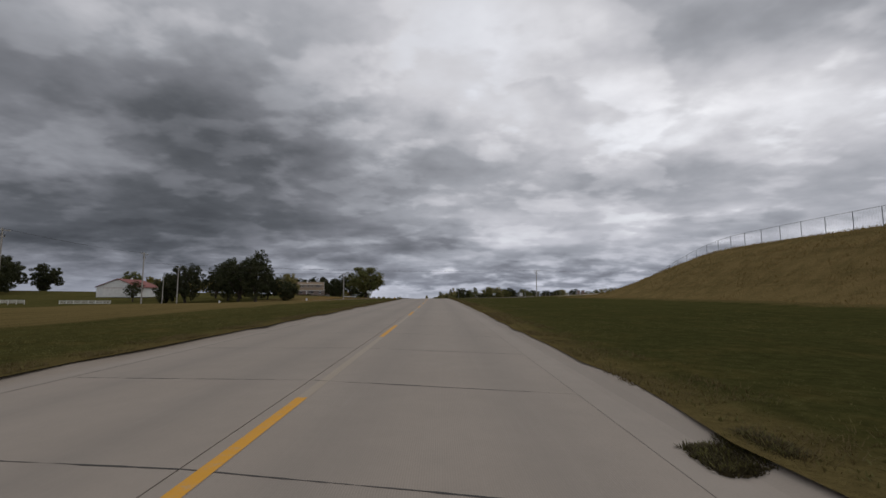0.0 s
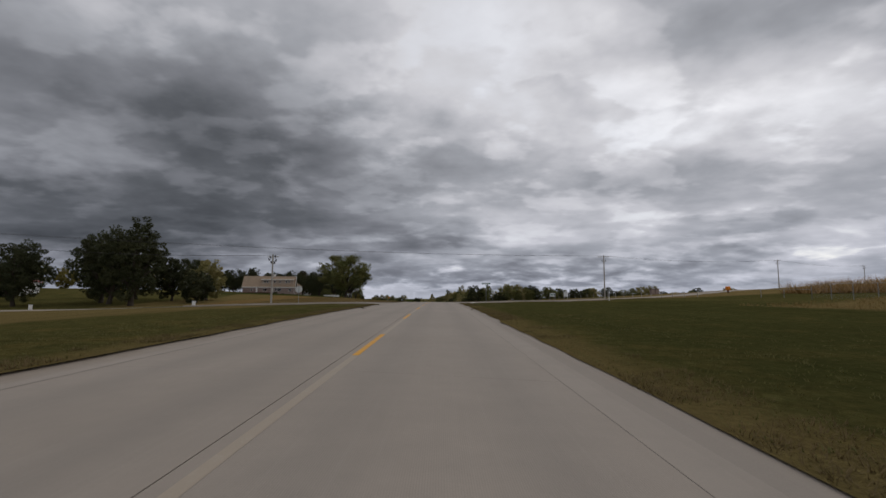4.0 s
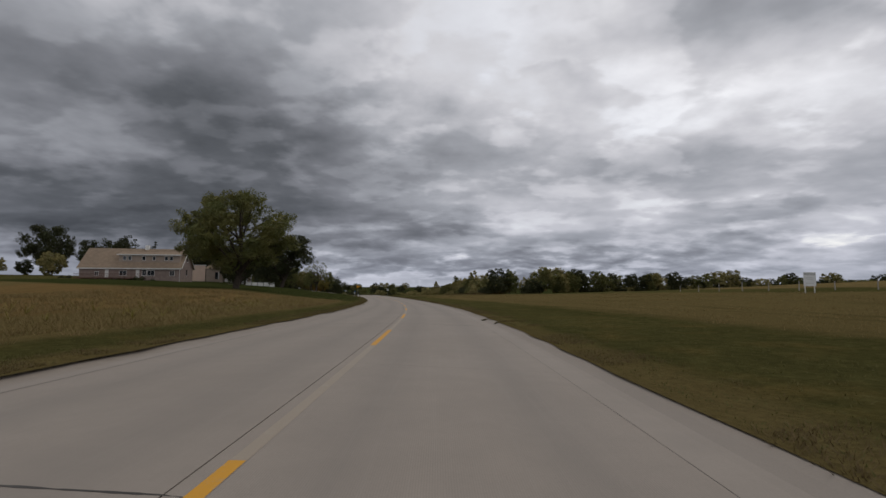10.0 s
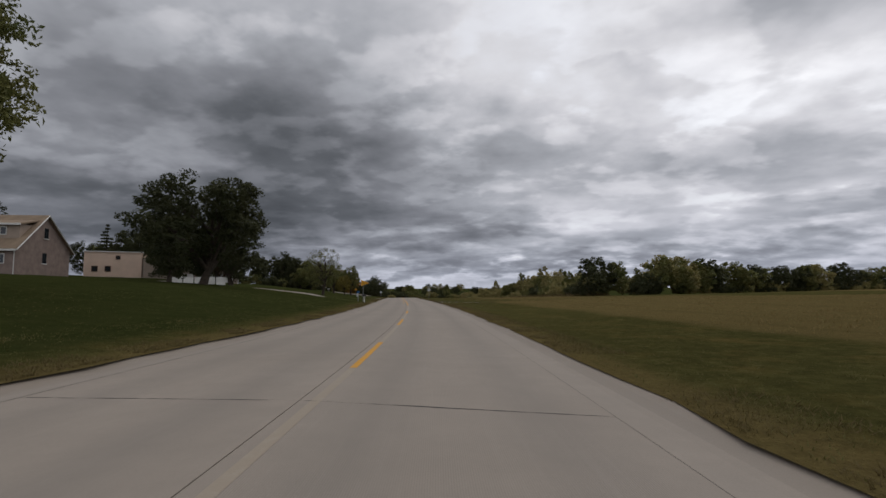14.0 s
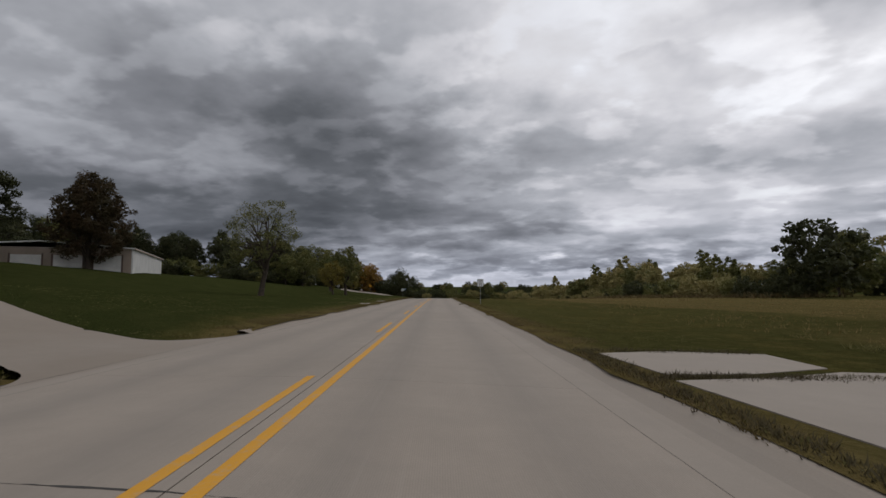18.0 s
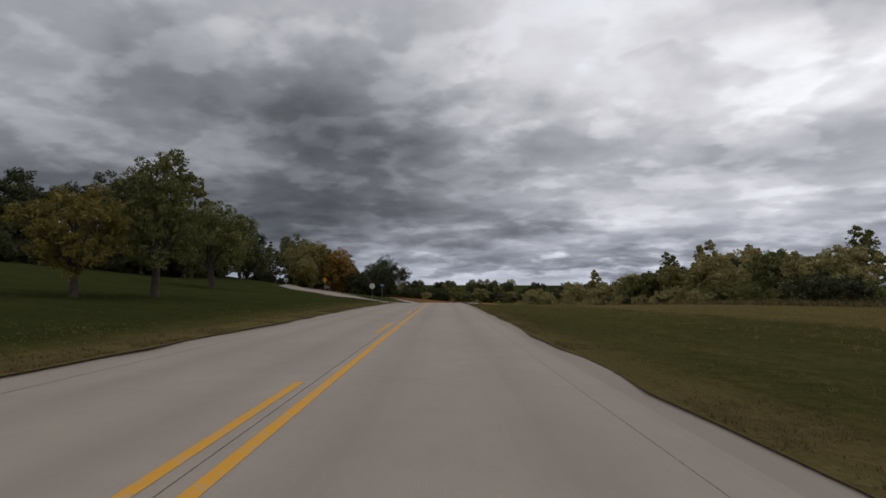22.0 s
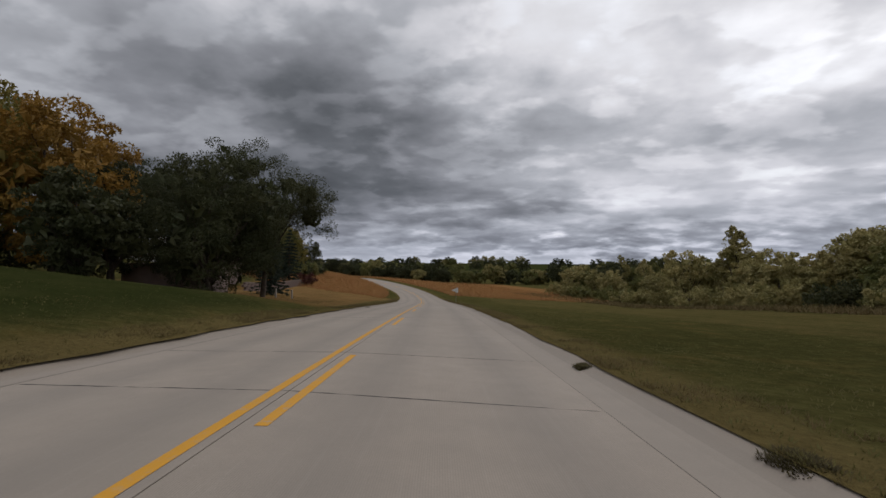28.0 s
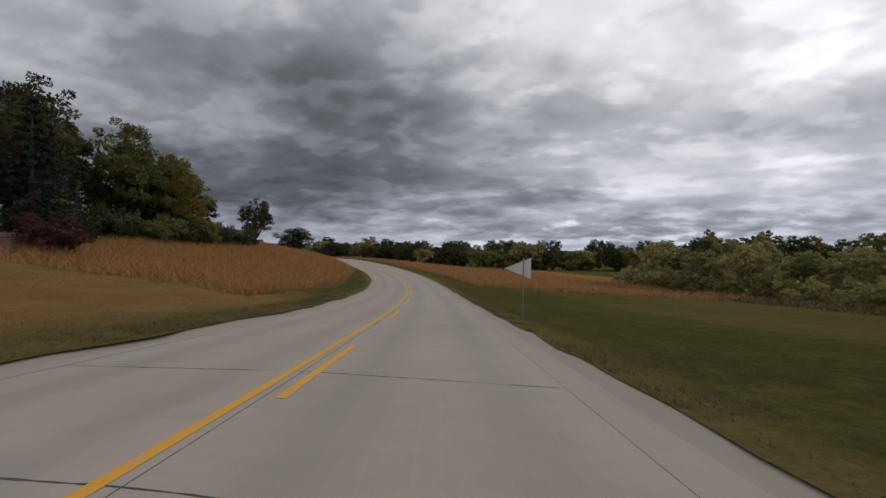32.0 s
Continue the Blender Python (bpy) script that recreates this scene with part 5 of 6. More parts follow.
def link_fence(points, h, gap, label, name="chain_link_fence", net=True):
    ob = thing(name, Matrix(), label, "fence")
    tops = []
    for (s0, d0), (s1, d1) in zip(points, points[1:]):
        n = max(1, int(math.hypot(s1 - s0, d1 - d0) / gap))
        for i in range(n + 1):
            s, d = s0 + (s1 - s0) * i / n, d0 + (d1 - d0) * i / n
            p = P(s, d)
            tops.append(p + Vector((0, 0, h)))
            part("post", rod(p - Vector((0, 0, 0.3)), p + Vector((0, 0, h)), 0.04, 0.04, 6), steel, ob)
    for a, b in zip(tops, tops[1:]):
        if (b - a).length < 0.1:
            continue
        part("top_rail", rod(a, b, 0.022, 0.022, 5), steel, ob)
        if net:
            bm = bmesh.new()
            n = int((b - a).length / 0.32)
            for i in range(n):
                for k in (0, 1):
                    p, q = a.lerp(b, (i + k) / n), a.lerp(b, (i + 1 - k) / n)
                    rod(p, q - Vector((0, 0, h - 0.1)), 0.004, 0.004, 3, bm)
            part("netting", bm, mesh_wire, ob)
    return ob


link_fence(((-10, 43), (20, 44), (46, 45), (64, 46), (84, 47), (104, 48), (124, 50)), 1.9, 3.2, "tall chain-link fence along the crest of the mound")
link_fence(((124, 50), (136, 52)), 1.2, 4.5, "low wire fence at the field's edge", "wire_fence", False)
ob = thing("field_fence", Matrix(), "row of grey wooden posts along the tan field", "fence")
for i in range(20):
    s, d = 150 + i * 4.6, 50 + 0.10 * i + 1.1 * max(0, i - 20) * 0.2
    part("post", rod(P(s, d, -0.3), P(s, d, 1.15 + 0.1 * math.sin(i * 2.3)), 0.06, 0.055, 6), pole_wood, ob)


# ---- buildings ----
def window(parent, x, y, z, w, h, panes=2, face=-1, frame_mat=None):
    """A framed window in a wall that faces along y."""
    win = part("window", box(w, 0.05, h, (x, y + face * 0.012, z)), glass, parent)
    for q in (-w / 2, w / 2):
        part("frame", box(0.09, 0.08, h + 0.12, (x + q, y + face * 0.03, z - 0.06)), frame_mat or white_paint, win)
    for q in (z - 0.06, z + h - 0.03):
        part("frame", box(w + 0.09, 0.08, 0.09, (x, y + face * 0.034, q)), frame_mat or white_paint, win)
    for i in range(1, panes):
        part("mullion", box(0.06, 0.06, h, (x - w / 2 + w * i / panes, y + face * 0.028, z)), frame_mat or white_paint, win)
    return win


def gable_roof(w, l, eave, ridge, over, mat, parent, thick=0.22, name="roof", x0=0.0, y0=0.0, along="x"):
    """Two thick slopes over a block whose corner is x0, y0; the ridge runs along x or y."""
    span = l if along == "x" else w
    run = w if along == "x" else l
    k = (ridge - eave) / (span / 2)
    out = [(-over, eave - over * k), (span / 2, ridge), (span + over, eave - over * k), (span + over, eave - over * k + thick), (span / 2, ridge + thick), (-over, eave - over * k + thick)]
    bm = prism(out, run + 2 * over)
    if along == "x":
        bm.transform(Matrix.Translation((x0 - over, y0, 0)) @ Matrix.Rotation(radians(90), 4, "Z") @ Matrix.Diagonal((1, -1, 1, 1)))
        bmesh.ops.recalc_face_normals(bm, faces=bm.faces[:])
    else:
        bm.transform(Matrix.Translation((x0, y0 - over, 0)))
    return part(name, bm, mat, parent)


def gable_walls(w, l, eave, ridge, mat, parent, along="x", x0=0.0, y0=0.0, base=-0.6):
    span, run = (l, w) if along == "x" else (w, l)
    bm = prism([(0, base), (span, base), (span, eave), (span / 2, ridge), (0, eave)], run)
    if along == "x":
        bm.transform(Matrix.Translation((x0, y0, 0)) @ Matrix.Rotation(radians(90), 4, "Z") @ Matrix.Diagonal((1, -1, 1, 1)))
        bmesh.ops.recalc_face_normals(bm, faces=bm.faces[:])
    else:
        bm.transform(Matrix.Translation((x0, y0, 0)))
    return part("wall", bm, mat, parent)


# brick house with a long tan roof, shed dormer and deck
house = thing("brick_house", Matrix.Translation((-89.8, 265.8, 0.1)) @ Matrix.Rotation(radians(14), 4, "Z") @ Matrix.Diagonal((0.8, 0.8, 0.95, 1)),
              "long brick house with tan shingle roof, dormer and deck", "house")
HW, HL = 27.0, 12.0
gable_walls(HW, HL, 4.2, 9.0, brick_wall, house)
gable_roof(HW, HL, 4.2, 9.0, 0.5, tan_roof, house)
part("fascia", box(HW + 1.0, 0.06, 0.26, (HW / 2, -0.54, 3.72)), white_paint, house)
part("downpipe", rod((HW - 0.1, -0.08, -0.3), (HW - 0.1, -0.08, 3.7), 0.06, 0.06, 6), white_paint, house)
for sgn in (0, 1):
    part("barge_board", rod((HW + 0.55, -0.5 if sgn == 0 else HL + 0.5, 3.85), (HW + 0.55, HL / 2, 9.12), 0.10, 0.10, 4), white_paint, house)
dormer = part("dormer", box(16.8, 3.8, 2.1, (18.0, 3.3, 5.4)), tan_siding, house)
bm = prism([(0, 0), (4.8, 1.0), (4.8, 1.2), (0, 0.2)], 17.6)
bm.transform(Matrix.Translation((9.2, 0.95, 7.35)) @ Matrix.Rotation(radians(90), 4, "Z") @ Matrix.Diagonal((1, -1, 1, 1)))
bmesh.ops.recalc_face_normals(bm, faces=bm.faces[:])
part("dormer_roof", bm, tan_roof, house)
part("dormer_fascia", box(17.6, 0.08, 0.24, (18.0, 0.92, 7.32)), white_paint, house)
for x, w in ((11.2, 0.9), (12.6, 0.9), (16.4, 0.9), (19.2, 0.8), (22.6, 0.9), (24.0, 0.9)):
    window(house, x, 1.38, 6.05, w, 1.0, 1)
for x, w, h in ((4.6, 1.0, 0.9), (11.5, 1.9, 1.2), (17.2, 1.1, 1.5), (19.0, 1.9, 1.3), (24.8, 1.3, 1.2)):
    window(house, x, -0.02, 2.1, w, h, 2)
for x in (7.2, 15.4):
    part("door", box(0.95, 0.06, 2.0, (x, -0.03, 1.6), 0.01), white_paint, house)
for z, y in ((2.2, 6.0), (5.8, 6.2)):
    win = part("window", box(0.05, 0.9, 1.5, (HW + 0.02, y, z)), glass, house)
    part("window_sill", box(0.14, 1.1, 0.1, (HW + 0.05, y, z - 0.1)), white_paint, win)
part("chimney", box(1.1, 0.8, 1.5, (15.6, 6.0, 8.6), 0.02), white_paint, house)
deck = part("deck", box(17.5, 3.2, 0.22, (9.0, -1.7, 1.35)), brown_wood, house)
for i in range(10):
    part("deck_post", box(0.16, 0.16, 2.2, (0.5 + i * 1.9, -3.1, -0.7)), brown_wood, deck)
for i in range(58):
    part("baluster", box(0.05, 0.05, 0.95, (0.4 + i * 0.3, -3.2, 1.57)), brown_wood, deck)
part("deck_rail", box(17.5, 0.09, 0.06, (9.0, -3.2, 2.5)), brown_wood, deck)
part("deck_stair", prism([(0, 0), (2.6, 1.3), (2.6, 1.5), (0, 0.2)], 1.1), brown_wood, deck).matrix_local = pose(11.5, -4.4, 0)
for x, k in ((17.2, 0.75), (13.0, 0.6), (21.4, 0.55), (-1.5, 0.8)):
    sx, sy, sz = house.matrix_world @ Vector((x, -4.6, 0))
    ob = thing("bush", Matrix.Translation((sx, sy, sz - 0.5)) @ Matrix.Rotation(x, 4, "Z") @ Matrix.Scale(k, 4), "dark clipped shrub before the brick house", "bush", "house shrubs")
    for n, me in (("trunk", TREES["shrub"][0]), ("crown", mesh("shrub_crown", TREES["shrub"][1], TREES["shrub"][2], LEAF["dark"]))):
        new(n, me).parent = ob

ob = thing("cream_shed", Matrix.Translation((-88.7, 299.3, 1.4)) @ Matrix.Rotation(radians(40), 4, "Z"), "low flat-roofed cream shed with small windows", "shed")
part("wall", box(9.4, 6, 5.9, (4.7, 3.0, -1.6)), cream_siding, ob)
part("roof", box(9.8, 6.4, 0.18, (4.7, 3.0, 4.3)), white_paint, ob)
for x in (1.7, 3.8):
    window(ob, x, -0.01, 0.5, 0.9, 1.0, 1, frame_mat=brown_wood)
window(ob, 5.4, -0.01, 2.9, 0.7, 0.7, 1, frame_mat=brown_wood)
ob = thing("grey_garage", Matrix.Translation((-81.2, 305.4, 1.4)) @ Matrix.Rotation(radians(38), 4, "Z"), "small grey-tan garage with hipped roof", "garage")
part("wall", box(4.9, 5.0, 4.9, (2.45, 2.5, -1.6)), tan_siding, ob)
bm = bmesh.new()
low_ = [bm.verts.new(q) for q in ((-0.3, -0.3, 3.3), (5.2, -0.3, 3.3), (5.2, 5.3, 3.3), (-0.3, 5.3, 3.3))]
tip = bm.verts.new((2.45, 2.5, 5.4))
bm.faces.new(low_[::-1])
for i in range(4):
    bm.faces.new((low_[i], low_[(i + 1) % 4], tip))
part("roof", bm, tan_roof, ob)
part("door", box(0.9, 0.06, 2.2, (3.0, -0.02, 0)), glass, ob)
part("door_frame", box(0.25, 0.07, 2.3, (3.6, -0.02, 0)), white_paint, ob)
ob = thing("white_panel_fence", at(299, -33, 20), "row of white panels behind the trees", "fence")
for i in range(5):
    part("panel", box(1.4, 0.06, 1.35, (i * 1.55 - 3, 0, -0.2)), white_paint, ob)

# garages: front with doors, long plain side
c1, c2 = P(354, -45.4), P(386.6, -61.2)
ang = math.atan2(c2.y - c1.y, c2.x - c1.x)
ob = thing("garage_building", Matrix.Translation((c1.x, c1.y, c1.z)) @ Matrix.Rotation(ang, 4, "Z"), "long low white metal garage with white roller doors", "garage building")
GLEN = (c2.xy - c1.xy).length
part("side_wall", box(GLEN, 0.25, 5.2, (GLEN / 2, 0.12, -1.4)), white_metal, ob)
part("front_wall", box(0.25, 22, 5.2, (0.12, 11.2, -1.4)), tan_siding, ob)
part("back_wall", box(0.25, 22, 5.2, (GLEN - 0.1, 11.2, -1.4)), white_metal, ob)
part("far_wall", box(GLEN, 0.25, 5.2, (GLEN / 2, 22.2, -1.4)), white_metal, ob)
part("roof", prism([(-0.3, 3.75), (11.2, 4.6), (22.7, 3.75), (22.7, 3.95), (11.2, 4.8), (-0.3, 3.95)], GLEN + 0.6), white_metal, ob).matrix_local = pose(-0.3, 0, 0) @ Matrix.Rotation(radians(90), 4, "Z") @ Matrix.Diagonal((1, -1, 1, 1))
part("eave_trim", box(GLEN + 0.6, 0.12, 0.2, (GLEN / 2, -0.28, 3.68)), tan_siding, ob)
for i in range(int(GLEN / 1.0)):
    part("rib", box(0.05, 0.03, 5.0, (0.5 + i * 1.0, -0.012, -1.3)), white_metal, ob)
for y in (3.2, 8.0, 12.8, 17.6):
    dr = part("roller_door", box(0.06, 3.4, 2.7, (-0.02, y, 0)), white_paint, ob)
    for k in range(1, 5):
        part("door_groove", box(0.07, 3.4, 0.02, (-0.022, y, k * 0.54)), sign_back, dr)
    for q in (-1.85, 1.85):
        part("door_frame", box(0.1, 0.2, 2.9, (-0.03, y + q, 0)), dark_brick, dr)

# barn with white fence
barn = thing("white_barn", at(196, -122, 4, 0.6, 0.78), "white barn with red metal roof and big doors", "barn")
gable_walls(19, 26, 4.6, 8.6, white_metal, barn, "y", -9.5, 0)
gable_roof(19, 26, 4.6, 8.6, 0.6, red_roof, barn, 0.25, along="y", x0=-9.5)
for x, w, h in ((-4.2, 4.6, 4.0), (0.4, 4.4, 4.0), (5.6, 5.0, 2.4)):
    part("door", box(w, 0.1, h, (x, -0.06, 0)), white_paint, barn)
    part("door_rail", box(w + 0.3, 0.12, 0.16, (x, -0.08, h)), red_roof, barn)
for sgn in (-1, 1):
    part("barge_board", rod((sgn * 10.1, -0.62, 4.45), (0, -0.62, 8.75), 0.12, 0.12, 4), red_roof, barn)
part("cupola", box(0.9, 0.9, 1.1, (0, 14, 8.5), 0.05), white_paint, barn)


def board_fence(s, d, n, turn, label):
    ob = thing("board_fence", at(s, d, turn), label, "fence", "white board fences")
    for i in range(n + 1):
        part("post", box(0.14, 0.14, 1.5, (i * 2.4, 0, -0.2), 0.02), white_paint, ob)
    for z in (0.35, 0.72, 1.08):
        part("rail", box(n * 2.4, 0.05, 0.16, (n * 1.2, -0.09, z)), white_paint, ob)


board_fence(150, -134, 5, 0, "white three-rail board fence by the farm lane")
board_fence(152, -115, 7, -6, "white three-rail board fence before the barn")

# house with dark green roof on the bank
spot = at(494, -40, 90)
spot.translation.z = -7.8
houseb = thing("bank_house", spot, "white house with dark green roof and brown deck", "house")
gable_walls(27, 9.0, 4.4, 7.2, grey_siding, houseb, "x", 0, 0, -2.5)
gable_roof(27, 9.0, 4.4, 7.2, 0.5, green_roof, houseb)
bm = prism([(0, -1.5), (6, -1.5), (6, 4.6), (3, 6.6), (0, 4.6)], 3.0)
gab = part("gable_bay", bm, grey_siding, houseb)
gab.matrix_local = pose(20.5, -3.0, 0)
gable_roof(6, 3.2, 4.6, 6.6, 0.35, green_roof, houseb, 0.18, "bay_roof", 20.5, -3.0, "y")
for x in (22.6, 24.3):
    part("shutter", box(0.5, 0.06, 1.5, (x, -3.03, 2.3)), white_paint, houseb)
for sgn in (20.1, 26.9):
    part("barge_board", rod((sgn, -3.35, 4.42), (23.5, -3.35, 6.72), 0.09, 0.09, 4), white_paint, houseb)
window(houseb, 23.45, -3.01, 2.3, 0.9, 1.5, 1)
for x in (3, 7, 11, 15):
    window(houseb, x, -0.01, 1.8, 1.5, 1.4, 2)
deckb = part("deck", box(24, 4.0, 0.25, (13, -5.0, 0.9)), brown_wood, houseb)
for i in range(9):
    part("deck_post", box(0.18, 0.18, 4.4, (1.5 + i * 2.9, -6.8, -3.4)), brown_wood, deckb)
for i in range(60):
    part("baluster", box(0.06, 0.05, 0.95, (1.2 + i * 0.4, -6.9, 1.15)), brown_wood, deckb)
part("deck_rail", box(24, 0.1, 0.08, (13, -6.9, 2.1)), brown_wood, deckb)

ob = thing("terrace_wall", Matrix(), "low brown block retaining wall on the bank", "retaining wall")
for i in range(26):
    for k in range(4):
        s0 = 497 + i * 1.2 + (0.6 if k % 2 else 0)
        o = part("block", box(0.35, 1.17, 0.31, (0, 0, 0), 0.02), dark_brick, ob)
        o.matrix_local = at(s0, -23.2 - 0.05 * k, 0, -0.15) @ Matrix.Translation((0, 0, k * 0.33))
ob = thing("garden_shed", at(500.0, -31.0, 6, -0.1, 1.05), "tall brown shed with white gambrel roof", "shed")
part("wall", prism([(0, -0.8), (4.1, -0.8), (4.1, 2.8), (3.45, 4.0), (2.05, 4.7), (0.65, 4.0), (0, 2.8)], 5.2), dark_brick, ob)
for x0, z0, x1, z1 in ((-0.25, 2.55, 0.62, 4.08), (0.60, 4.05, 2.07, 4.80), (3.50, 4.05, 2.03, 4.80), (4.35, 2.55, 3.48, 4.08)):
    bm = prism([(x0, z0), (x1, z1), (x1, z1 + 0.09), (x0, z0 + 0.09)] if x0 < 2 else [(x1, z1), (x0, z0), (x0, z0 + 0.09), (x1, z1 + 0.09)], 5.7)
    bm.transform(Matrix.Translation((0, -0.25, 0)))
    part("roof_panel", bm, white_metal, ob)
part("door", box(1.5, 0.08, 2.1, (2.05, -0.03, -0.1)), brown_wood, ob)
for x in (0.06, 4.04):
    part("corner_board", box(0.14, 0.14, 3.5, (x, 0.02, -0.7)), brown_wood, ob)
ob = thing("brick_shed", at(478.5, -22.0, 6, -0.4), "low brick outbuilding under the drooping trees", "shed")
part("wall", box(7.5, 4.0, 2.6, (0, 0, 0)), brick_wall, ob)
part("roof", box(8.0, 4.6, 0.16, (0, 0, 2.6)), dark_brick, ob)
for s, d in ((480.2, -13.6), (480.6, -12.2)):
    ob = thing("bank_post", at(s, d), "short weathered post on the tan bank", "post")
    part("post", box(0.14, 0.14, 1.1, (0, 0, -0.3), 0.02), pole_wood, ob)

# storm drains and slabs at the kerb
for s, side in ((401.5, -1), (402.6, 1), (330.8, -1), (344.0, -1)):
    big = s > 390
    z = float(road_z(s))
    x, y = plan(s, side * ((6.0 if side < 0 else 5.55) if big else (5.8 if side < 0 else 5.4)))
    ob = thing("storm_drain", Matrix.Translation((float(x), float(y), z + (0.02 if side < 0 else -0.05))) @ Matrix.Rotation(heading(s), 4, "Z"),
               "concrete storm drain inlet with iron lid at the kerb" if big else "small concrete storm drain inlet set in the kerb", "storm drain")
    w, l = (2.0, 2.6) if big and side < 0 else (1.5, 1.75) if big else (1.0, 1.3)
    part("slab", box(w, l, 0.30, (0, 0, -0.2), 0.03), kerb_concrete, ob)
    # solid black strip on the slab's face imitates the shade inside the inlet opening
    part("throat_shade", box(0.05, l * 0.8, 0.11, (-side * (w / 2 + 0.01), 0, -0.08)), black_plastic, ob)
    if big:
        part("lid", rod((side * 0.2, 0.2, 0.09), (side * 0.2, 0.2, 0.115), 0.42 if side < 0 else 0.29, 0.40 if side < 0 else 0.28, 20), rust_iron, ob)
for ring in (((290.4, 5.25), (292.8, 5.05), (293.3, 6.6), (293.1, 8.7), (291.3, 8.5), (290.6, 6.8)), ((286.7, 5.45), (289.9, 5.15), (290.3, 6.9), (290.9, 8.4), (290.5, 11.0), (286.9, 10.6), (286.5, 7.5))):
    ob = thing("old_slab", Matrix(), "pale concrete slab of an abandoned entrance in grass", "slab", "abandoned entrance slabs")
    bm = bmesh.new()
    top = [bm.verts.new(P(s, d, 0.014)) for s, d in ring]
    low_ = [bm.verts.new(P(s, d, -0.15)) for s, d in ring]
    bm.faces.new(top)
    for i in range(len(ring)):
        bm.faces.new((low_[i], low_[i - 1], top[i - 1], top[i]))
    bmesh.ops.recalc_face_normals(bm, faces=bm.faces[:])
    part("slab", bm, kerb_concrete, ob)
for b, u0, u1, a0 in ((BRANCHES[0], -0.62, -0.05, 11.5), (BRANCHES[1], -0.2, 0.82, 7.5), (BRANCHES[2], -0.6, -0.05, 9.8)):
    a, u = np.meshgrid(np.linspace(a0, a0 + 0.55, 3), np.linspace(u0, u1, 9), indexing="ij")
    s = branch_mid(b, a) + u * branch_half(b, a)
    ob = sheet("stop_line", s, a * b[0], branch_z(b, s, a) + 0.012, white_line)
    tagged(ob, "broad white stop line across the side road", "road marking", kind="structure")
b = BRANCHES[1]
for u in (-0.16, 0.16):
    a, q = np.meshgrid(np.linspace(8.2, 48, 26), (-0.06, 0.06), indexing="ij")
    s = 139.3 + 0.66 * (a - 7.8) + u + q
    tagged(sheet("centre_line", s, a, branch_z(b, s, a) + 0.014, yellow), "double yellow line along the side road", "road marking", kind="structure")


# ---- grasses ----
def tufts(name, label, spots, h, wide, blades, mat, seed, floor=None):
    """Many small grass clumps of bent blades in one mesh; spots are arrays of s and d."""
    r = np.random.default_rng(seed)
    s, d = spots
    n = len(s)
    x, y = plan(s, d)
    base = np.stack([x, y, land(s, d) - 0.02 if floor is None else floor(s, d)], -1)
    hh = h * r.uniform(0.5, 1.3, n)
    v, k = [], 0
    for i in range(blades):
        an = r.uniform(0, 2 * np.pi, n)
        lean = r.uniform(0.3, 1.3, n)[:, None] * hh[:, None]
        way = np.stack([np.cos(an), np.sin(an), np.zeros(n)], -1)
        across = np.stack([-np.sin(an), np.cos(an), np.zeros(n)], -1) * wide
        root = base + way * r.uniform(0, 0.06, n)[:, None] * 1.5
        v.append(np.stack([root - across, root + across, root + way * lean + (hh[:, None] * r.uniform(0.7, 1.0, n)[:, None]) * (0, 0, 1)], 1))
    v = np.concatenate(v).reshape(-1, 3)
    ob = new(name, mesh(name, v, np.arange(len(v)).reshape(-1, 3), mat))
    return tagged(ob, label, "grass", kind="stuff")


verge = leaf_material("verge_grass", ((0.135, 0.130, 0.042), (0.105, 0.102, 0.032), (0.190, 0.150, 0.062)), 0.9)
dry = leaf_material("dry_grass", ((0.175, 0.125, 0.058), (0.115, 0.086, 0.038), (0.115, 0.100, 0.034)), 0.9)
meadow = leaf_material("meadow_grass", ((0.25, 0.18, 0.068), (0.19, 0.145, 0.05), (0.30, 0.20, 0.080)), 0.9)
russet = leaf_material("russet_grass", ((0.42, 0.20, 0.080), (0.30, 0.155, 0.062), (0.28, 0.19, 0.07)), 0.9)

weed = leaf_material("meadow_weed", ((0.215, 0.160, 0.066), (0.165, 0.128, 0.048), (0.25, 0.178, 0.076)), 0.9)


def scatter(n, s0, s1, a0, a1, side, seed, power=1.0, clump=0.0):
    r = np.random.default_rng(seed)
    s, a = r.uniform(s0, s1, n), a0 + (a1 - a0) * r.uniform(0, 1, n) ** power
    if clump:
        keep = np.array([noise.noise((p * 0.7, q * 0.5, seed)) + 0.5 * noise.noise((p * 0.15, q * 0.2, seed + 5)) for p, q in zip(s, a)]) > clump
        s, a = s[keep], a[keep]
    ok = np.ones(len(s), bool)
    if side > 0:
        ok &= (s < 286.2) | (s > 293.5) | (a < 5.0) | (a > 11.1)
    for b in BRANCHES:
        if b[0] == side:
            ok &= (np.abs(s - branch_mid(b, a)) > branch_half(b, a) + 0.25) | (a > b[5])
    return s[ok], side * a[ok]


for side, k in ((-1, 0), (1, 1)):
    tufts("verge_grass", "short mixed grass along the kerb", scatter(46000, -6, 540, 4.70 if side > 0 else 4.95, 9.0, side, 31 + k, 1.6), 0.06, 0.012, 3, verge, 41 + k)
    tufts("mown_grass", "close-mown mixed grass on the verge", scatter(26000, -6, 540, 8.5, 22, side, 35 + k, 1.7), 0.045, 0.010, 3, verge, 45 + k)
    tufts("kerb_weeds", "dry brown grass spilling over the kerb", scatter(80000, -6, 540, 4.60 if side > 0 else 4.86, 5.9, side, 33 + k, 1.5, -0.05), 0.085, 0.008, 4, dry, 43 + k)
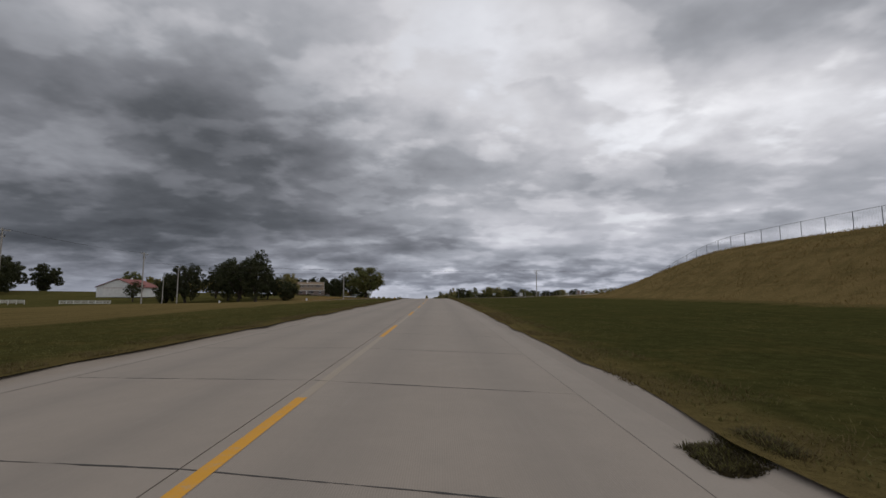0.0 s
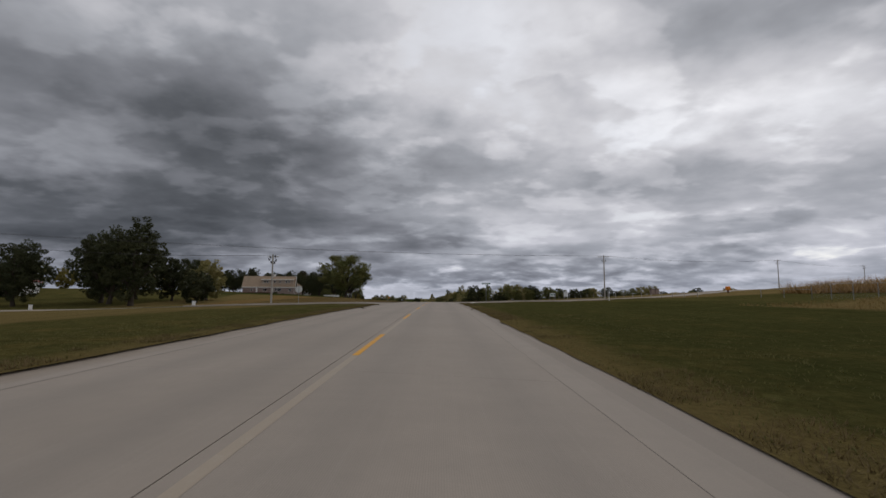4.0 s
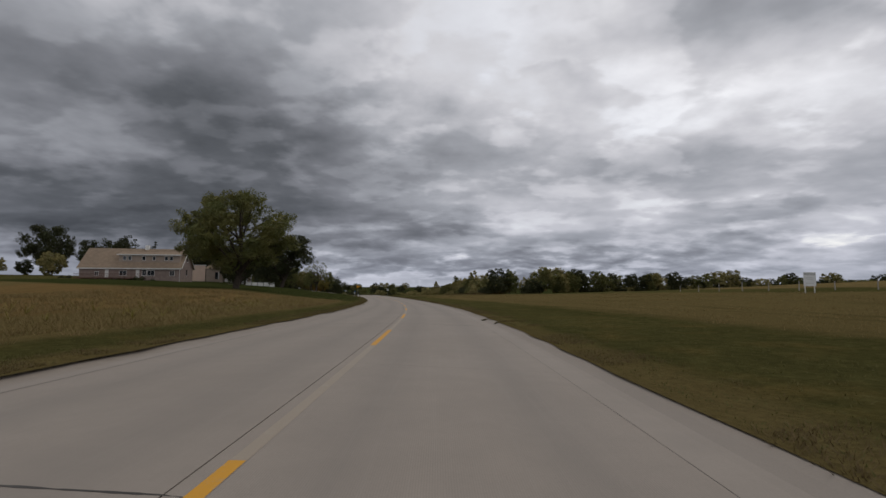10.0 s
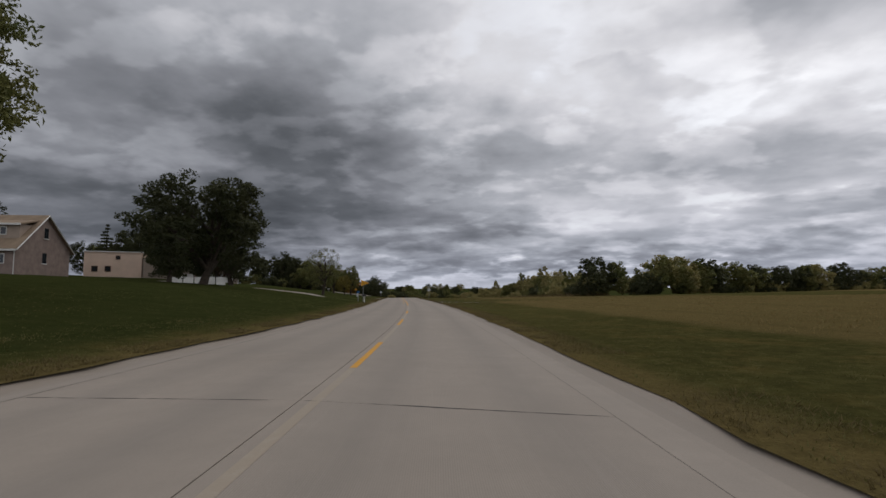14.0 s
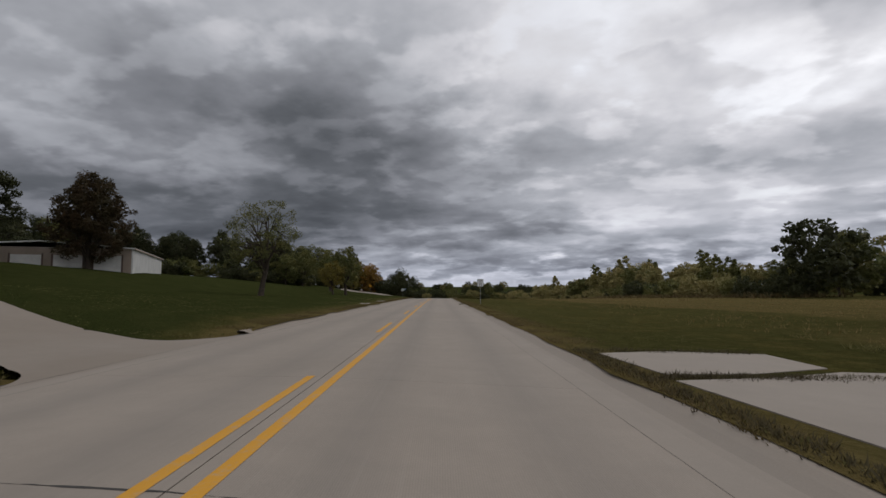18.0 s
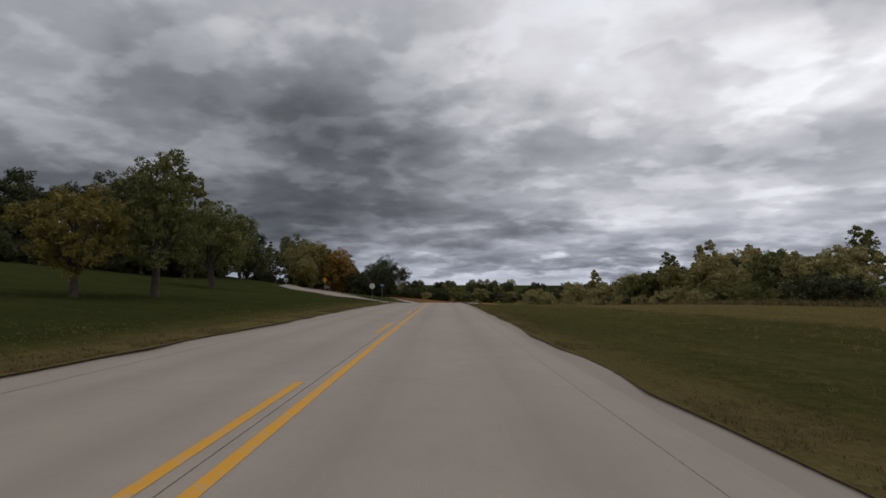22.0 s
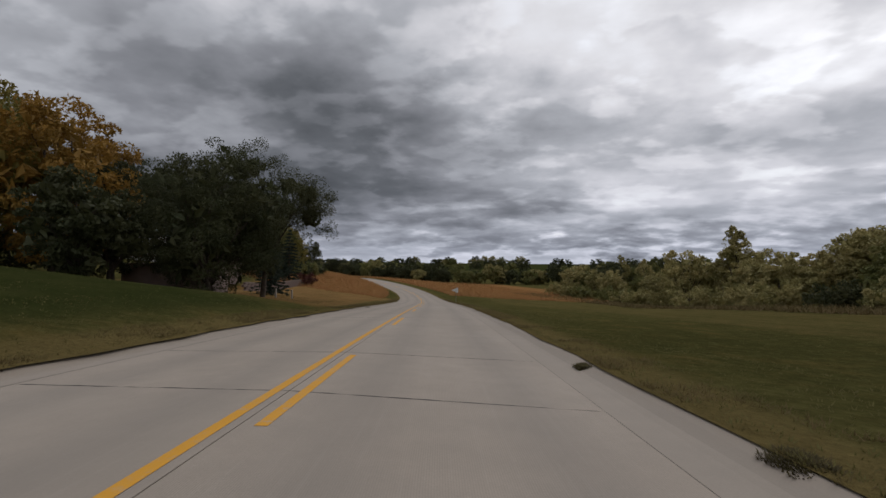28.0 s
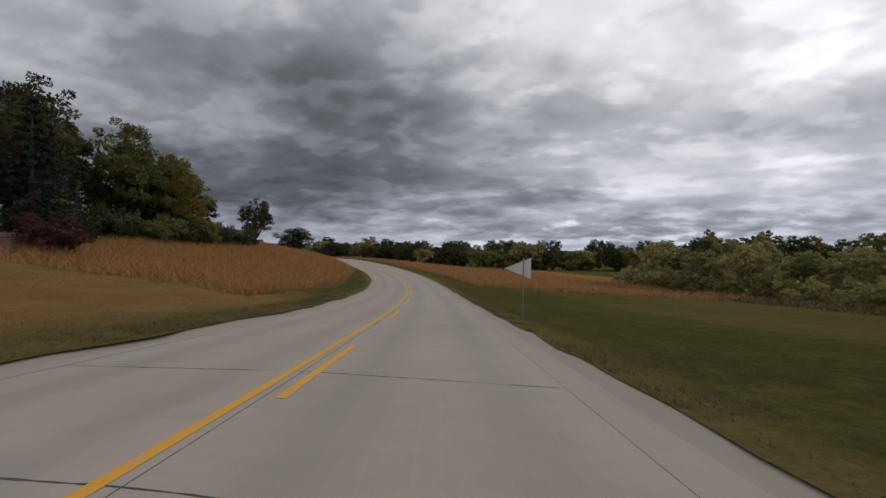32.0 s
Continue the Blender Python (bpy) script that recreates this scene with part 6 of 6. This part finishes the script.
tufts("tall_weeds", "tall dry weeds in the left meadow", scatter(26000, 146, 226, 8, 36, -1, 50, 1.0, -0.1), 0.34, 0.012, 4, weed, 51)
tufts("tall_weeds", "tall dry grass in the meadow along the road", scatter(60000, 156, 440, 12, 46, 1, 52, 0.8, -0.2), 0.16, 0.011, 3, weed, 53)
tufts("tall_weeds", "rough pale grass at the wood's edge", scatter(6000, 345, 600, 47, 58, 1, 54, 1.0, 0.0), 1.0, 0.05, 4, dry, 55)
tufts("mound_grass", "dry grass on the steep mound", scatter(26000, -10, 110, 31, 62, 1, 56, 1.0, -0.1), 0.32, 0.02, 3, meadow, 57)
tufts("prairie_grass", "tall russet prairie grass on the bank", scatter(34000, 520, 690, 7.6, 42, -1, 58, 1.3), 0.8, 0.02, 4, russet, 59)
tufts("prairie_grass", "tall russet prairie grass in the hollow", scatter(26000, 560, 720, 10, 62, 1, 60, 1.2), 1.0, 0.03, 4, russet, 61)
tufts("bank_grass", "cropped tan grass on the bank", scatter(9000, 470, 524, 5.2, 22, -1, 62), 0.05, 0.015, 3, meadow, 63)
tufts("corn_crop", "standing ripe corn at the field edge", scatter(9000, 92, 150, 66, 125, 1, 64), 2.3, 0.07, 4, stalk, 65)
s, d = scatter(70, 178, 214, 9, 18, -1, 66)
tufts("yellow_flowers", "patch of yellow wild flowers in the meadow", (s, d), 0.6, 0.025, 6, LEAF["yellow"], 67)

sod = leaf_material("sod", ((0.085, 0.068, 0.038), (0.060, 0.050, 0.026), (0.10, 0.085, 0.04)), 0.95)

# sods and weeds that have crept out over the gutter
CREPT = ((401.2, 4.72, 0.4, 0.25), (404.1, 5.2, 0.5, 0.5), (402.4, 6.5, 0.9, 0.25), (3.9, 4.28, 0.46, 0.32), (4.0, 4.62, 0.5, 0.25), (100.9, 4.55, 0.30, 0.30), (183.0, 4.35, 0.30, 0.18), (180.0, 4.5, 0.22, 0.15), (185.1, -5.0, 0.35, 0.2), (439.6, 4.6, 0.3, 0.2), (444.1, 4.4, 0.3, 0.15), (104.4, -4.6, 0.4, 0.25),
         (331.9, 4.55, 0.35, 0.2), (334.2, -4.9, 0.3, 0.2), (332.8, 4.3, 0.36, 0.30), (336.0, 4.55, 0.4, 0.2), (217.8, -4.7, 0.35, 0.2), (477.6, -4.5, 0.2, 0.2))
r = np.random.default_rng(71)
cs, cd = [], []
for s0, d0, long, wide_ in CREPT:
    n = int(900 * long * wide_ / 0.12) + 120
    cs.append(s0 + np.clip(r.normal(size=n), -1.5, 1.5) * long * 0.4)
    cd.append(d0 + np.clip(r.normal(size=n), -1.5, 1.5) * wide_ * 0.4)
gutter_z = lambda s, d: road_z(s) - 0.09 + 0.09 * smooth((np.abs(d) - np.where(d > 0, 4.2, 4.5)) / 0.5)
spots = (np.concatenate(cs), np.concatenate(cd))
tufts("gutter_sods", "dark matted sods and weeds lying in the gutter", spots, 0.04, 0.012, 6, sod, 72, gutter_z)
tufts("gutter_weeds", "green weeds growing out over the gutter", (spots[0][::9], spots[1][::9]), 0.06, 0.010, 5, verge, 73, gutter_z)

r = np.random.default_rng(75)
s = np.concatenate([r.uniform(285.5, 293.5, 500), 290.25 + r.normal(size=500) * 0.12, r.uniform(293, 293.6, 250)])
d = np.concatenate([4.85 + r.normal(size=500) * 0.12, r.uniform(5.0, 8.6, 500), r.uniform(5, 8.8, 250)])
tufts("entrance_weeds", "brown weeds in the joints of the abandoned entrance", (s, d), 0.085, 0.010, 6, sod, 76)

r = np.random.default_rng(78)
n = 2600
s, d = np.concatenate([r.uniform(281.5, 286.3, n), r.uniform(286, 294, 500)]), np.concatenate([r.uniform(5.3, 12.5, n), r.uniform(11.2, 13, 500)])
tufts("entrance_grass", "rough grass grown up round the abandoned entrance", (s, d), 0.17, 0.014, 5, verge, 79)

# fine cracks wandering over the panels
r = random.Random(83)
for s0, d0, n, lean_ in ((52.2, 1.12, 6, 0.1), (54.4, 1.28, 5, 0.06)):
    sv, dv = [s0], [d0]
    for i in range(n):
        sv.append(sv[-1] + 0.16 + r.uniform(-0.03, 0.05))
        dv.append(dv[-1] + 0.16 * lean_ + r.uniform(-0.02, 0.02))
    sv, dv = np.array(sv), np.array(dv)
    w = 0.0045 * np.abs(np.sin(np.linspace(0.1, 3.0, n + 1))) + 0.001
    sheet("crack", np.stack([sv, sv], 1), np.stack([dv - w, dv + w], 1), np.stack([road_z(sv) - 0.02 * np.abs(dv) + 0.0025] * 2, 1), sealant, road)

# road panels
slab_row(-EDGE_L, 0.0)
slab_row(0.0, EDGE)
